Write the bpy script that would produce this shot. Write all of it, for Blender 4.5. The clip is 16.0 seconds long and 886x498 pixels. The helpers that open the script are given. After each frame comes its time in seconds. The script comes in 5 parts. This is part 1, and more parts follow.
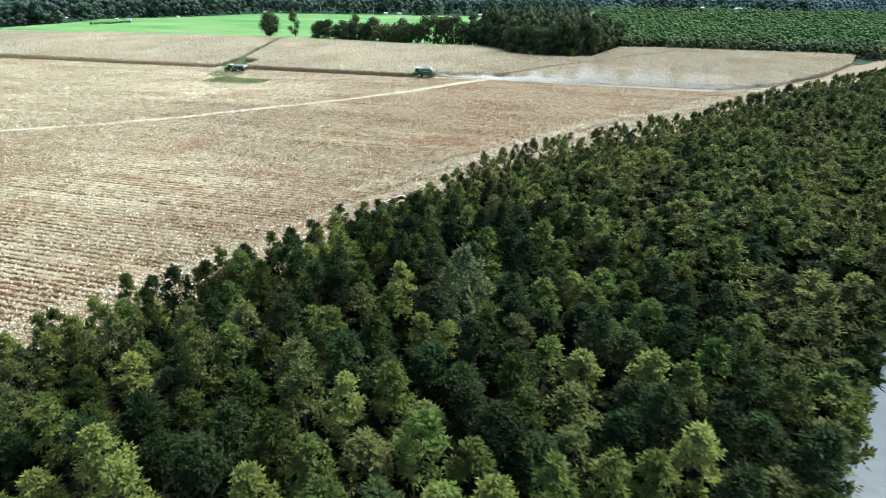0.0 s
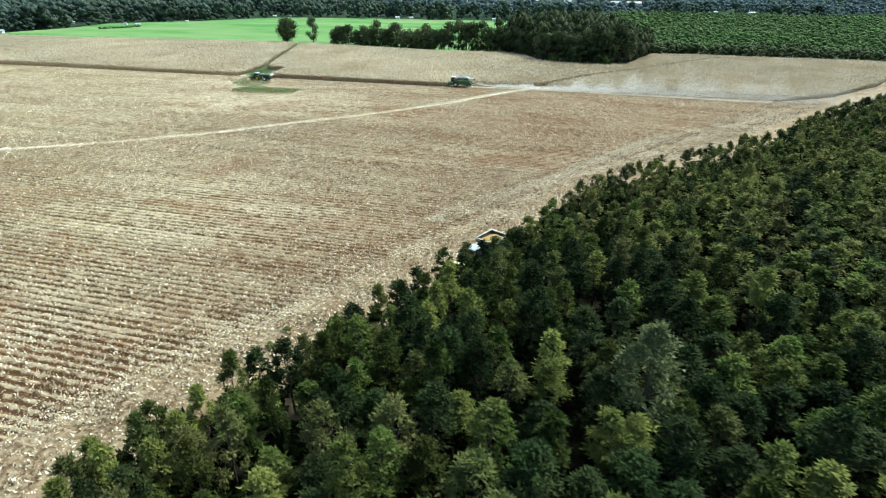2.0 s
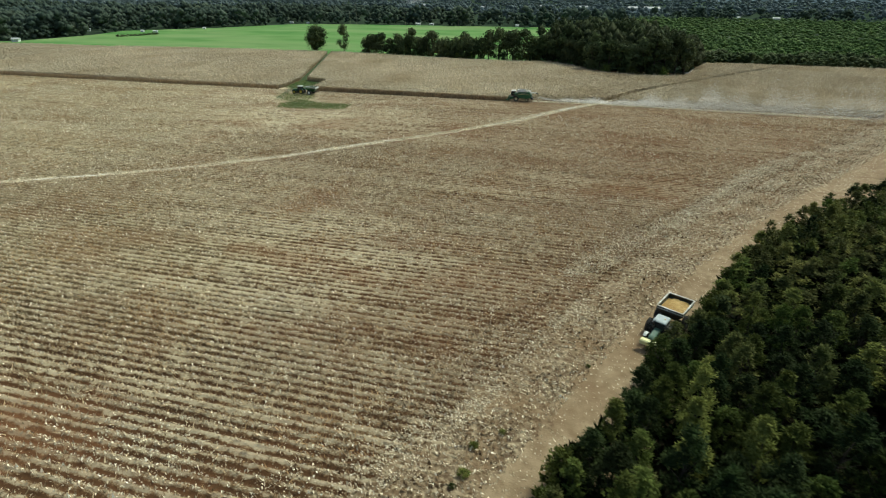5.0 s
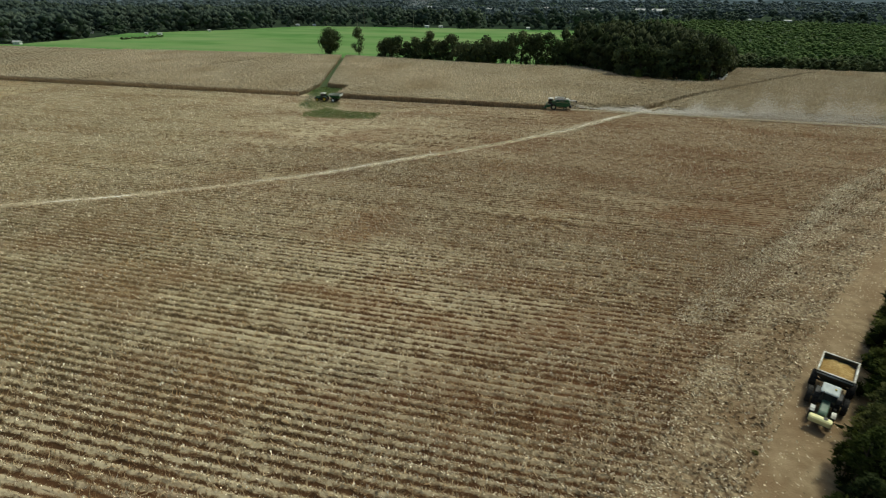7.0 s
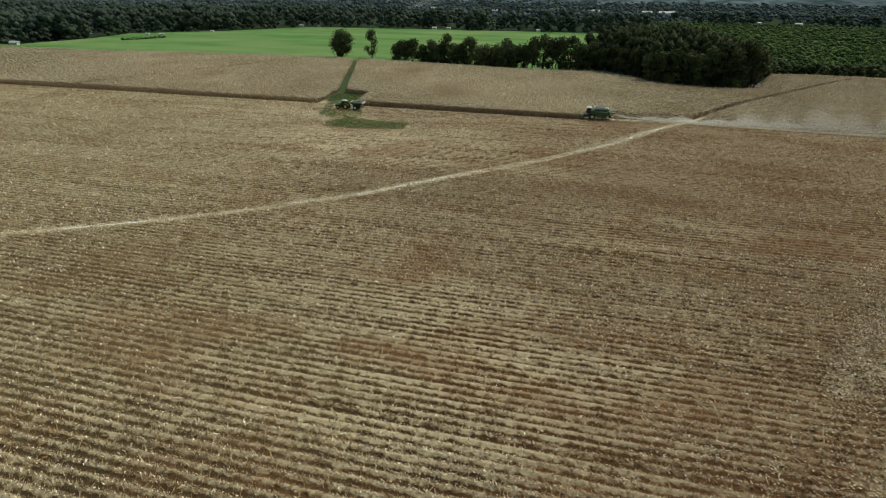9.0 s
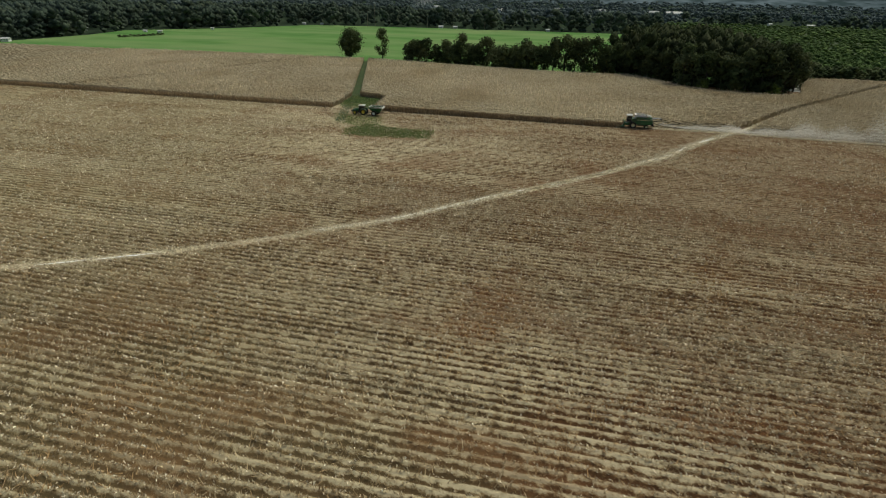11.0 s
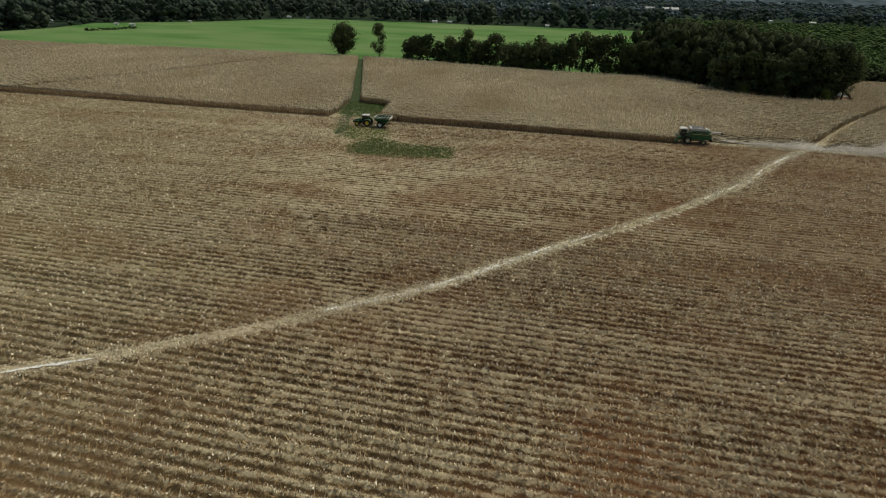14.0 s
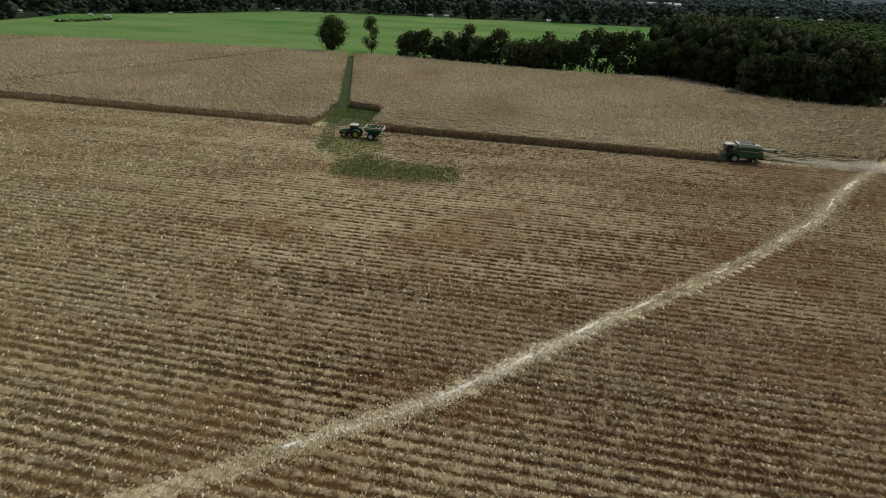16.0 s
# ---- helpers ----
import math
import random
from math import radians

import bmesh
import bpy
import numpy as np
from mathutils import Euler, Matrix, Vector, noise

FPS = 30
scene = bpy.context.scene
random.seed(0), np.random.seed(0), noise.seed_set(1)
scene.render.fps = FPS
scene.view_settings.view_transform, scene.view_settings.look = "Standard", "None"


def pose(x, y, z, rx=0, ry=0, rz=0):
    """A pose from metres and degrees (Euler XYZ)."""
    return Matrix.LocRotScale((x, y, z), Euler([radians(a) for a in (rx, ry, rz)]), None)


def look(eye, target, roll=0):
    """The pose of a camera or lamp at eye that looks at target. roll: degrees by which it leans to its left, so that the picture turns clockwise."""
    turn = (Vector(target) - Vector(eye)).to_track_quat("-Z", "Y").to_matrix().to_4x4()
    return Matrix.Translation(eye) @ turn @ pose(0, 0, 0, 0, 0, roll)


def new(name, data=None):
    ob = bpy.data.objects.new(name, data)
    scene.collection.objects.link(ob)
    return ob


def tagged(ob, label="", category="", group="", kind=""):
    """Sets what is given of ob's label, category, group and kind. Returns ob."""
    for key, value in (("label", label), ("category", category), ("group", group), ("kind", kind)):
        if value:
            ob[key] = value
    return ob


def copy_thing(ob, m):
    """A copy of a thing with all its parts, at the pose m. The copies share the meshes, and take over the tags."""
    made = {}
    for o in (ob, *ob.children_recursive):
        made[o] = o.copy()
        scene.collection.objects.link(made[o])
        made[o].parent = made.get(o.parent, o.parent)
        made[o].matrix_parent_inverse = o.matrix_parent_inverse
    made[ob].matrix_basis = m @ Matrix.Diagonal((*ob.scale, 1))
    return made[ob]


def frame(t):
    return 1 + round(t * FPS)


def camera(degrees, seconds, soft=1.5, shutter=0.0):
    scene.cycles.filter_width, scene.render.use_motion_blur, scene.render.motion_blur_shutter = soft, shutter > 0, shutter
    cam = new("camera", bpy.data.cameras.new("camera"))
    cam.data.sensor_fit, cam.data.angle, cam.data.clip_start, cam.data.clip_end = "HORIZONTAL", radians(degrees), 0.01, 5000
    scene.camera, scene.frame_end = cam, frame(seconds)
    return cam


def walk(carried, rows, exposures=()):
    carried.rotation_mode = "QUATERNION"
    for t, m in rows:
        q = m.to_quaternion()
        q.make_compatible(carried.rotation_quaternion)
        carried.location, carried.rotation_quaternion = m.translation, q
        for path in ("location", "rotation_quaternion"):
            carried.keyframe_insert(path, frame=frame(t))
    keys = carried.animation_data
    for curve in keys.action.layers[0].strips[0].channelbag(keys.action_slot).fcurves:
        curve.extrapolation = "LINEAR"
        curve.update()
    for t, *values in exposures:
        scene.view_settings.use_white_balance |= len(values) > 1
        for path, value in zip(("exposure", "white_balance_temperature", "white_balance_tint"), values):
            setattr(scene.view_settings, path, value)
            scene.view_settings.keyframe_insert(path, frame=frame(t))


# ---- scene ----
# seconds, eye x y z, yaw, pitch, roll
cam = camera(80.0, 16.0, soft=1.05, shutter=0.4)
PATH = [
    (0.0, -0.00, -0.00, 32.00, 14.77, -27.25, -0.16),
    (0.5, -3.81, 1.61, 32.13, 14.73, -27.19, -0.19),
    (1.0, -7.64, 3.20, 32.27, 14.71, -27.13, -0.20),
    (1.5, -11.46, 4.80, 32.42, 14.69, -27.06, -0.21),
    (2.0, -15.27, 6.41, 32.57, 14.65, -26.99, -0.21),
    (2.5, -19.05, 7.97, 32.72, 14.67, -26.92, -0.21),
    (3.0, -22.78, 9.49, 32.88, 14.71, -26.84, -0.17),
    (3.5, -26.41, 10.96, 33.01, 14.75, -26.76, -0.14),
    (4.0, -29.95, 12.43, 33.12, 14.78, -26.68, -0.12),
    (4.5, -33.41, 13.93, 33.19, 14.78, -26.62, -0.12),
    (7.0, -50.01, 22.92, 33.21, 14.49, -26.43, -0.17),
    (7.5, -53.17, 24.94, 33.23, 14.36, -26.38, -0.22),
    (8.0, -56.25, 27.07, 33.24, 14.27, -26.34, -0.29),
    (8.5, -59.27, 29.34, 33.21, 14.22, -26.33, -0.39),
    (9.0, -62.25, 31.72, 33.14, 14.22, -26.35, -0.48),
    (11.5, -75.89, 45.59, 32.13, 13.93, -26.51, -0.97),
    (12.0, -78.46, 48.68, 31.91, 13.75, -26.56, -0.96),
    (12.5, -80.86, 51.98, 31.66, 13.43, -26.65, -0.98),
    (13.0, -82.98, 55.66, 31.41, 12.96, -26.74, -1.06),
    (13.5, -84.95, 59.66, 31.15, 12.63, -26.84, -1.18),
    (14.0, -86.74, 63.93, 30.88, 12.43, -26.94, -1.34),
    (14.5, -88.36, 68.42, 30.58, 12.28, -27.07, -1.50),
    (15.0, -89.86, 73.13, 30.23, 12.16, -27.21, -1.63),
    (15.5, -91.26, 77.99, 29.85, 12.04, -27.35, -1.74),
    (16.0, -92.56, 82.93, 29.46, 11.89, -27.46, -1.82),
]
EXPOSURES = [(0.0, 1.22, 5300, -4), (2.0, 0.98, 5450, -9), (4.0, 0.36, 5800, -10), (4.7, 0.16, 6000, -9), (7.0, -0.34, 6450, -6), (9.0, -0.40, 6550, -5), (12.0, -0.64, 6700, -2), (16.0, -0.76, 6750, 0)]
walk(cam, [(t, pose(x, y, z, 90 + pitch, roll, yaw)) for t, x, y, z, yaw, pitch, roll in PATH], EXPOSURES)

# ---------------------------------------------------------------- light
SUN_AZ, SUN_EL = 48.0, 57.0      # degrees anticlockwise from +x, and above the horizon
world = bpy.data.worlds.new("sky")
scene.world = world
world.use_nodes = True
wn, wl = world.node_tree.nodes, world.node_tree.links
sky = wn.new("ShaderNodeTexSky")
sky.sky_type, sky.sun_disc = "NISHITA", False
sky.sun_elevation, sky.sun_rotation = radians(SUN_EL), radians(90 - SUN_AZ)
sky.air_density, sky.dust_density = 1.0, 5.0
wn["Background"].inputs["Strength"].default_value = 0.12
wl.new(sky.outputs["Color"], wn["Background"].inputs["Color"])
sun = new("sun", bpy.data.lights.new("sun", "SUN"))
sun.data.energy, sun.data.angle, sun.data.color = 2.5, radians(8), (1.0, 0.94, 0.84)
sun.matrix_world = look((0, 0, 0), (-math.cos(radians(SUN_AZ)) * math.cos(radians(SUN_EL)),
                                    -math.sin(radians(SUN_AZ)) * math.cos(radians(SUN_EL)), -math.sin(radians(SUN_EL))))

# ---------------------------------------------------------------- materials
rng = np.random.default_rng(11)


def material(name, a, b, scale=3.0, c=None, scale2=0.2, rough=0.8, metal=0.0, bump=0.0, bump_scale=20.0,
             stretch=(1, 1, 1), spread=0.0, per="object", leaf=0.0, spec=0.3, lo=0.35, hi=0.65, alt=None):
    """Two colours mixed by a fine noise, a third by a coarse one, varied from piece to piece."""
    m = bpy.data.materials.new(name)
    m.use_nodes = True
    n, l = m.node_tree.nodes, m.node_tree.links
    bsdf = n["Principled BSDF"]
    geo = n.new("ShaderNodeNewGeometry")
    mp = n.new("ShaderNodeMapping")
    mp.inputs["Scale"].default_value = stretch
    l.new(geo.outputs["Position"], mp.inputs["Vector"])
    tex = n.new("ShaderNodeTexNoise")
    tex.inputs["Scale"].default_value, tex.inputs["Detail"].default_value = scale, 4
    l.new(mp.outputs["Vector"], tex.inputs["Vector"])
    ramp = n.new("ShaderNodeValToRGB")
    ramp.color_ramp.elements[0].position, ramp.color_ramp.elements[0].color = lo, (*a, 1)
    ramp.color_ramp.elements[1].position, ramp.color_ramp.elements[1].color = hi, (*b, 1)
    l.new(tex.outputs["Fac"], ramp.inputs["Fac"])
    out = ramp.outputs["Color"]
    if c:
        big = n.new("ShaderNodeTexNoise")
        big.inputs["Scale"].default_value, big.inputs["Detail"].default_value = scale2, 3
        l.new(mp.outputs["Vector"], big.inputs["Vector"])
        fac = n.new("ShaderNodeMapRange")
        fac.inputs["From Min"].default_value, fac.inputs["From Max"].default_value = 0.42, 0.68
        l.new(big.outputs["Fac"], fac.inputs["Value"])
        mix = n.new("ShaderNodeMixRGB")
        mix.inputs["Color2"].default_value = (*c, 1)
        l.new(fac.outputs["Result"], mix.inputs["Fac"])
        l.new(out, mix.inputs["Color1"])
        out = mix.outputs["Color"]
    if spread:
        if per == "object":
            r = n.new("ShaderNodeObjectInfo").outputs["Random"]
        else:
            r = geo.outputs["Random Per Island"]
        v = n.new("ShaderNodeMapRange")
        v.inputs["To Min"].default_value, v.inputs["To Max"].default_value = 1 - spread, 1 + spread
        l.new(r, v.inputs["Value"])
        if alt:
            power = n.new("ShaderNodeMath")
            power.operation = "POWER"
            power.inputs[1].default_value = 2.4
            l.new(r, power.inputs[0])
            mx2 = n.new("ShaderNodeMixRGB")
            mx2.inputs["Color2"].default_value = (*alt, 1)
            l.new(power.outputs[0], mx2.inputs["Fac"])
            l.new(out, mx2.inputs["Color1"])
            out = mx2.outputs["Color"]
        hsv = n.new("ShaderNodeHueSaturation")
        l.new(v.outputs["Result"], hsv.inputs["Value"])
        l.new(out, hsv.inputs["Color"])
        out = hsv.outputs["Color"]
    l.new(out, bsdf.inputs["Base Color"])
    bsdf.inputs["Roughness"].default_value, bsdf.inputs["Metallic"].default_value = rough, metal
    bsdf.inputs["Specular IOR Level"].default_value = spec
    if bump:
        fine = n.new("ShaderNodeTexNoise")
        fine.inputs["Scale"].default_value, fine.inputs["Detail"].default_value = bump_scale, 5
        l.new(mp.outputs["Vector"], fine.inputs["Vector"])
        bm_ = n.new("ShaderNodeBump")
        bm_.inputs["Strength"].default_value = bump
        bm_.inputs["Distance"].default_value = 0.5 / bump_scale
        l.new(fine.outputs["Fac"], bm_.inputs["Height"])
        l.new(bm_.outputs["Normal"], bsdf.inputs["Normal"])
    if leaf:
        tr = n.new("ShaderNodeBsdfTranslucent")
        l.new(out, tr.inputs["Color"])
        mx = n.new("ShaderNodeMixShader")
        mx.inputs["Fac"].default_value = leaf
        l.new(bsdf.outputs["BSDF"], mx.inputs[1])
        l.new(tr.outputs["BSDF"], mx.inputs[2])
        l.new(mx.outputs["Shader"], n["Material Output"].inputs["Surface"])
    return m


def stubble_material():
    """Harvested corn ground: brown soil and pale husks in rows along x, swath by swath."""
    m = bpy.data.materials.new("stubble_ground")
    m.use_nodes = True
    n, l = m.node_tree.nodes, m.node_tree.links
    bsdf = n["Principled BSDF"]
    geo = n.new("ShaderNodeNewGeometry")

    def tex(scale, stretch, detail=3, rough=0.6):
        mp = n.new("ShaderNodeMapping")
        mp.inputs["Scale"].default_value = stretch
        l.new(geo.outputs["Position"], mp.inputs["Vector"])
        t = n.new("ShaderNodeTexNoise")
        t.inputs["Scale"].default_value, t.inputs["Detail"].default_value, t.inputs["Roughness"].default_value = scale, detail, rough
        l.new(mp.outputs["Vector"], t.inputs["Vector"])
        return t.outputs["Fac"]

    def math_(op, a, b):
        k = n.new("ShaderNodeMath")
        k.operation = op
        for i, v in enumerate((a, b)):
            if isinstance(v, (int, float)):
                k.inputs[i].default_value = v
            else:
                l.new(v, k.inputs[i])
        return k.outputs[0]

    sep = n.new("ShaderNodeSeparateXYZ")
    l.new(geo.outputs["Position"], sep.inputs[0])
    wob = math_("MULTIPLY", tex(0.5, (1, 1, 1), 2), 0.5)
    row = math_("SINE", math_("MULTIPLY", math_("ADD", sep.outputs["Y"], wob), 2 * math.pi / ROW), 0.0)
    fleck = tex(2.6, (0.7, 1.1, 1), 5, 0.75)
    swath = tex(0.30, (0.05, 1, 1), 3, 0.6)
    single = tex(0.95, (0.03, 1, 1), 2, 0.6)
    patch = tex(0.035, (0.6, 1.2, 1), 4, 0.6)
    s = math_("ADD", math_("MULTIPLY", math_("MULTIPLY", row, math_("ADD", tex(0.06, (0.4, 1.2, 1), 3), 0.25)), 0.62), math_("SUBTRACT", math_("MULTIPLY", fleck, 1.9), 0.46))
    s = math_("ADD", s, math_("MULTIPLY", math_("SUBTRACT", swath, 0.5), 1.0))
    s = math_("ADD", s, math_("MULTIPLY", math_("SUBTRACT", single, 0.5), 0.75))
    s = math_("ADD", s, math_("MULTIPLY", math_("SUBTRACT", patch, 0.5), 0.85))
    s = math_("ADD", s, math_("MULTIPLY", math_("SUBTRACT", tex(0.95, (1, 0.5, 1), 2, 0.5), 0.5), 1.3))
    s = math_("ADD", s, math_("MULTIPLY", math_("SUBTRACT", tex(9.0, (0.7, 1.4, 1), 3, 0.7), 0.5), 1.0))
    ramp = n.new("ShaderNodeValToRGB")
    e = ramp.color_ramp.elements
    e[0].position, e[0].color = 0.34, (*SOIL, 1)
    e[1].position, e[1].color = 0.92, (*HUSK, 1)
    mid = e.new(0.55)
    mid.color = (*STRAW, 1)
    l.new(s, ramp.inputs["Fac"])
    red = n.new("ShaderNodeMixRGB")
    red.inputs["Color2"].default_value = (0.185, 0.085, 0.038, 1)
    rf = n.new("ShaderNodeMapRange")
    rf.inputs["From Min"].default_value, rf.inputs["From Max"].default_value, rf.inputs["To Max"].default_value = 0.48, 0.66, 0.6
    l.new(tex(0.09, (0.6, 1, 1), 4), rf.inputs["Value"])
    l.new(rf.outputs["Result"], red.inputs["Fac"])
    l.new(ramp.outputs["Color"], red.inputs["Color1"])
    # paler, olive residue to the west, redder bare soil to the east
    east = math_("ADD", math_("MULTIPLY", sep.outputs["X"], 0.009), math_("MULTIPLY", tex(0.02, (0.6, 1, 1), 3), 1.6))
    east = math_("ADD", east, math_("MULTIPLY", math_("SUBTRACT", sep.outputs["Y"], 120), 0.0025))
    olive = n.new("ShaderNodeMixRGB")
    olive.inputs["Color2"].default_value = (0.27, 0.225, 0.115, 1)
    of = n.new("ShaderNodeMapRange")
    of.inputs["From Min"].default_value, of.inputs["From Max"].default_value, of.inputs["To Max"].default_value = -0.05, -0.6, 0.34
    l.new(east, of.inputs["Value"])
    l.new(of.outputs["Result"], olive.inputs["Fac"])
    l.new(red.outputs["Color"], olive.inputs["Color1"])
    rust = n.new("ShaderNodeMixRGB")
    rust.inputs["Color2"].default_value = (0.12, 0.060, 0.028, 1)
    ef = n.new("ShaderNodeMapRange")
    ef.inputs["From Min"].default_value, ef.inputs["From Max"].default_value, ef.inputs["To Max"].default_value = -0.1, 0.4, 0.62
    l.new(east, ef.inputs["Value"])
    l.new(ef.outputs["Result"], rust.inputs["Fac"])
    l.new(olive.outputs["Color"], rust.inputs["Color1"])
    l.new(rust.outputs["Color"], bsdf.inputs["Base Color"])
    bsdf.inputs["Roughness"].default_value = 0.9
    bsdf.inputs["Specular IOR Level"].default_value = 0.05
    b = n.new("ShaderNodeBump")
    b.inputs["Strength"].default_value, b.inputs["Distance"].default_value = 0.8, 0.12
    l.new(fleck, b.inputs["Height"])
    l.new(b.outputs["Normal"], bsdf.inputs["Normal"])
    return m


ROW = 0.97                      # metres from row to row
SOIL, STRAW, HUSK = (0.052, 0.029, 0.014), (0.215, 0.148, 0.078), (0.57, 0.485, 0.32)
M_STUBBLE = stubble_material()
M_HEADLAND = material("headland_residue", (0.10, 0.062, 0.032), (0.38, 0.305, 0.19), 1.8, (0.19, 0.125, 0.065), 0.2, 0.95, bump=0.8, bump_scale=4, lo=0.40, hi=0.66)
M_ROAD = material("dirt_road", (0.20, 0.138, 0.075), (0.31, 0.235, 0.14), 0.9, (0.19, 0.125, 0.066), 0.2, 0.95, bump=0.5, bump_scale=6)
M_TRACK = material("wheel_track", (0.333, 0.259, 0.167), (0.598, 0.506, 0.362), 2.0, (0.414, 0.328, 0.218), 0.15, 0.9, bump=0.5, bump_scale=5)
M_PALE_TRACK = material("pale_wheel_track", (0.62, 0.56, 0.43), (0.86, 0.81, 0.69), 2.0, (0.70, 0.63, 0.49), 0.15, 0.9, bump=0.5, bump_scale=5)
# real sand at the wood's corner, painted glints in the wheel track
M_SAND_GLINT = material("white_sand_and_glints", (0.84, 0.82, 0.76), (0.94, 0.93, 0.89), 2.0, rough=0.7, spec=0.4, bump=0.2, bump_scale=8)
M_GRASS = material("meadow_grass", (0.085, 0.190, 0.054), (0.145, 0.252, 0.085), 0.05, (0.190, 0.262, 0.110), 0.02, 0.9, spec=0.0, stretch=(0.5, 1, 1), bump=0.3, bump_scale=3)
M_WEEDS = material("lane_grass", (0.020, 0.042, 0.011), (0.046, 0.078, 0.021), 1.2, (0.062, 0.074, 0.027), 0.12, 0.9, bump=0.8, bump_scale=4)
M_BLADE = material("grass_blades", (0.124, 0.188, 0.057), (0.215, 0.281, 0.098), 1.0, (0.195, 0.225, 0.078), 0.2, spread=0.25, per="island", leaf=0.3)
# near-black: the canopy's shade is put into the floor colour
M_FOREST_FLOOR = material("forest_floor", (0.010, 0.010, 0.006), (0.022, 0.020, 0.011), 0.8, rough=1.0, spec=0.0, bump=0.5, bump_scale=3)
# far ground, lightened slightly to stand for distant haze
M_FAR_FLOOR = material("wood_floor", (0.026, 0.040, 0.026), (0.050, 0.070, 0.044), 0.02, rough=1.0, spec=0.0, stretch=(0.3, 1, 1))
M_WATER = material("river_water", (0.045, 0.055, 0.06), (0.06, 0.07, 0.075), 0.2, rough=0.06, spec=0.5, bump=0.12, bump_scale=1.5)
M_CORN = material("dry_corn", (0.34, 0.275, 0.168), (0.62, 0.525, 0.350), 3.5, (0.40, 0.315, 0.190), 0.05, 0.85, stretch=(1, 1, 0.3), bump=0.8, bump_scale=6, leaf=0.3)
M_CORN_LEAF = material("dry_corn_leaves", (0.60, 0.512, 0.350), (0.90, 0.800, 0.612), 2.0, (0.55, 0.440, 0.280), 0.04, spread=0.35, per="island", leaf=0.45)
M_CORN_BROWN = material("browner_corn", (0.245, 0.192, 0.112), (0.45, 0.372, 0.238), 3.5, (0.28, 0.216, 0.126), 0.05, 0.85, stretch=(1, 1, 0.3), bump=0.8, bump_scale=6, leaf=0.3)
M_CORN_LEAF_BROWN = material("browner_corn_leaves", (0.44, 0.365, 0.240), (0.70, 0.605, 0.445), 2.0, (0.40, 0.312, 0.190), 0.04, spread=0.35, per="island", leaf=0.45)
M_BROWN_STALK = material("brown_stalks", (0.348, 0.240, 0.136), (0.580, 0.448, 0.272), 3.0, spread=0.4, per="island", leaf=0.2)
M_YOUNG = material("yellowish_grass", (0.085, 0.125, 0.028), (0.165, 0.195, 0.055), 0.9, (0.20, 0.17, 0.08), 0.3, 0.9, bump=0.7, bump_scale=4)
M_YOUNG_BLADE = material("yellowish_blades", (0.08, 0.11, 0.028), (0.17, 0.185, 0.06), 1.0, spread=0.4, per="island", leaf=0.3)
M_STUB = material("corn_stubs", (0.26, 0.175, 0.09), (0.57, 0.475, 0.305), 0.5, (0.36, 0.225, 0.10), 0.08, spread=0.6, per="island", leaf=0.35)
M_HUSK = material("corn_husks", (0.39, 0.30, 0.175), (0.68, 0.575, 0.395), 0.6, (0.44, 0.345, 0.19), 0.05, spread=0.55, per="island", leaf=0.25, alt=(0.92, 0.86, 0.70))
M_SOIL_STALK = material("trampled_stalks", (0.075, 0.046, 0.024), (0.19, 0.125, 0.068), 2.0, spread=0.4, per="island", leaf=0.1, spec=0.05)
M_TRACK_HUSK = material("bleached_husks", (0.58, 0.50, 0.34), (0.88, 0.81, 0.62), 0.6, spread=0.35, per="island", leaf=0.25)
M_BARK = material("bark", (0.030, 0.024, 0.018), (0.070, 0.058, 0.045), 6, rough=0.95, bump=0.6, stretch=(1, 1, 0.3))
M_LEAF = material("forest_leaves", (0.013, 0.026, 0.005), (0.059, 0.080, 0.016), 0.9, (0.079, 0.087, 0.020), 0.14, 0.7, spread=0.45, leaf=0.22, spec=0.05, alt=(0.138, 0.148, 0.036))
M_LEAF_STUFF = material("wood_leaves", (0.033, 0.052, 0.012), (0.138, 0.160, 0.039), 0.40, (0.182, 0.177, 0.051), 0.19, 0.7, leaf=0.24, spec=0.05)
M_LEAF_DARK = material("dark_leaves", (0.008, 0.015, 0.005), (0.029, 0.046, 0.013), 0.9, (0.039, 0.049, 0.017), 0.14, 0.7, spread=0.35, leaf=0.2, spec=0.05)
M_LEAF_FRESH = material("fresh_leaves", (0.033, 0.059, 0.010), (0.100, 0.136, 0.029), 0.9, (0.117, 0.133, 0.035), 0.14, 0.7, spread=0.3, leaf=0.25, spec=0.05)
M_LEAF_OLIVE = material("olive_leaves", (0.034, 0.046, 0.012), (0.112, 0.123, 0.037), 0.9, (0.131, 0.127, 0.043), 0.14, 0.7, spread=0.3, leaf=0.24, spec=0.05)
M_UNDER = material("shade_dark_undergrowth", (0.004, 0.007, 0.002), (0.012, 0.019, 0.006), 0.8, (0.016, 0.020, 0.008), 0.15, 0.8, leaf=0.15, spec=0.0)
M_PALE_LEAF = material("pale_olive_leaves", (0.08, 0.10, 0.036), (0.15, 0.165, 0.065), 1.5, rough=0.65, leaf=0.25, spec=0.2)
M_HEDGE = material("hedgerow_leaves", (0.030, 0.046, 0.019), (0.080, 0.105, 0.038), 0.25, (0.096, 0.108, 0.050), 0.06, 0.8, spread=0.35, leaf=0.25, spec=0.08)
# far woods: haze tinted into the leaves, more so in the distant ones
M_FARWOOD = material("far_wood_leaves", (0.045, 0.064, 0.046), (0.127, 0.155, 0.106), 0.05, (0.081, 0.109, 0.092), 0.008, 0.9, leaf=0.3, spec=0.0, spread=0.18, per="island")
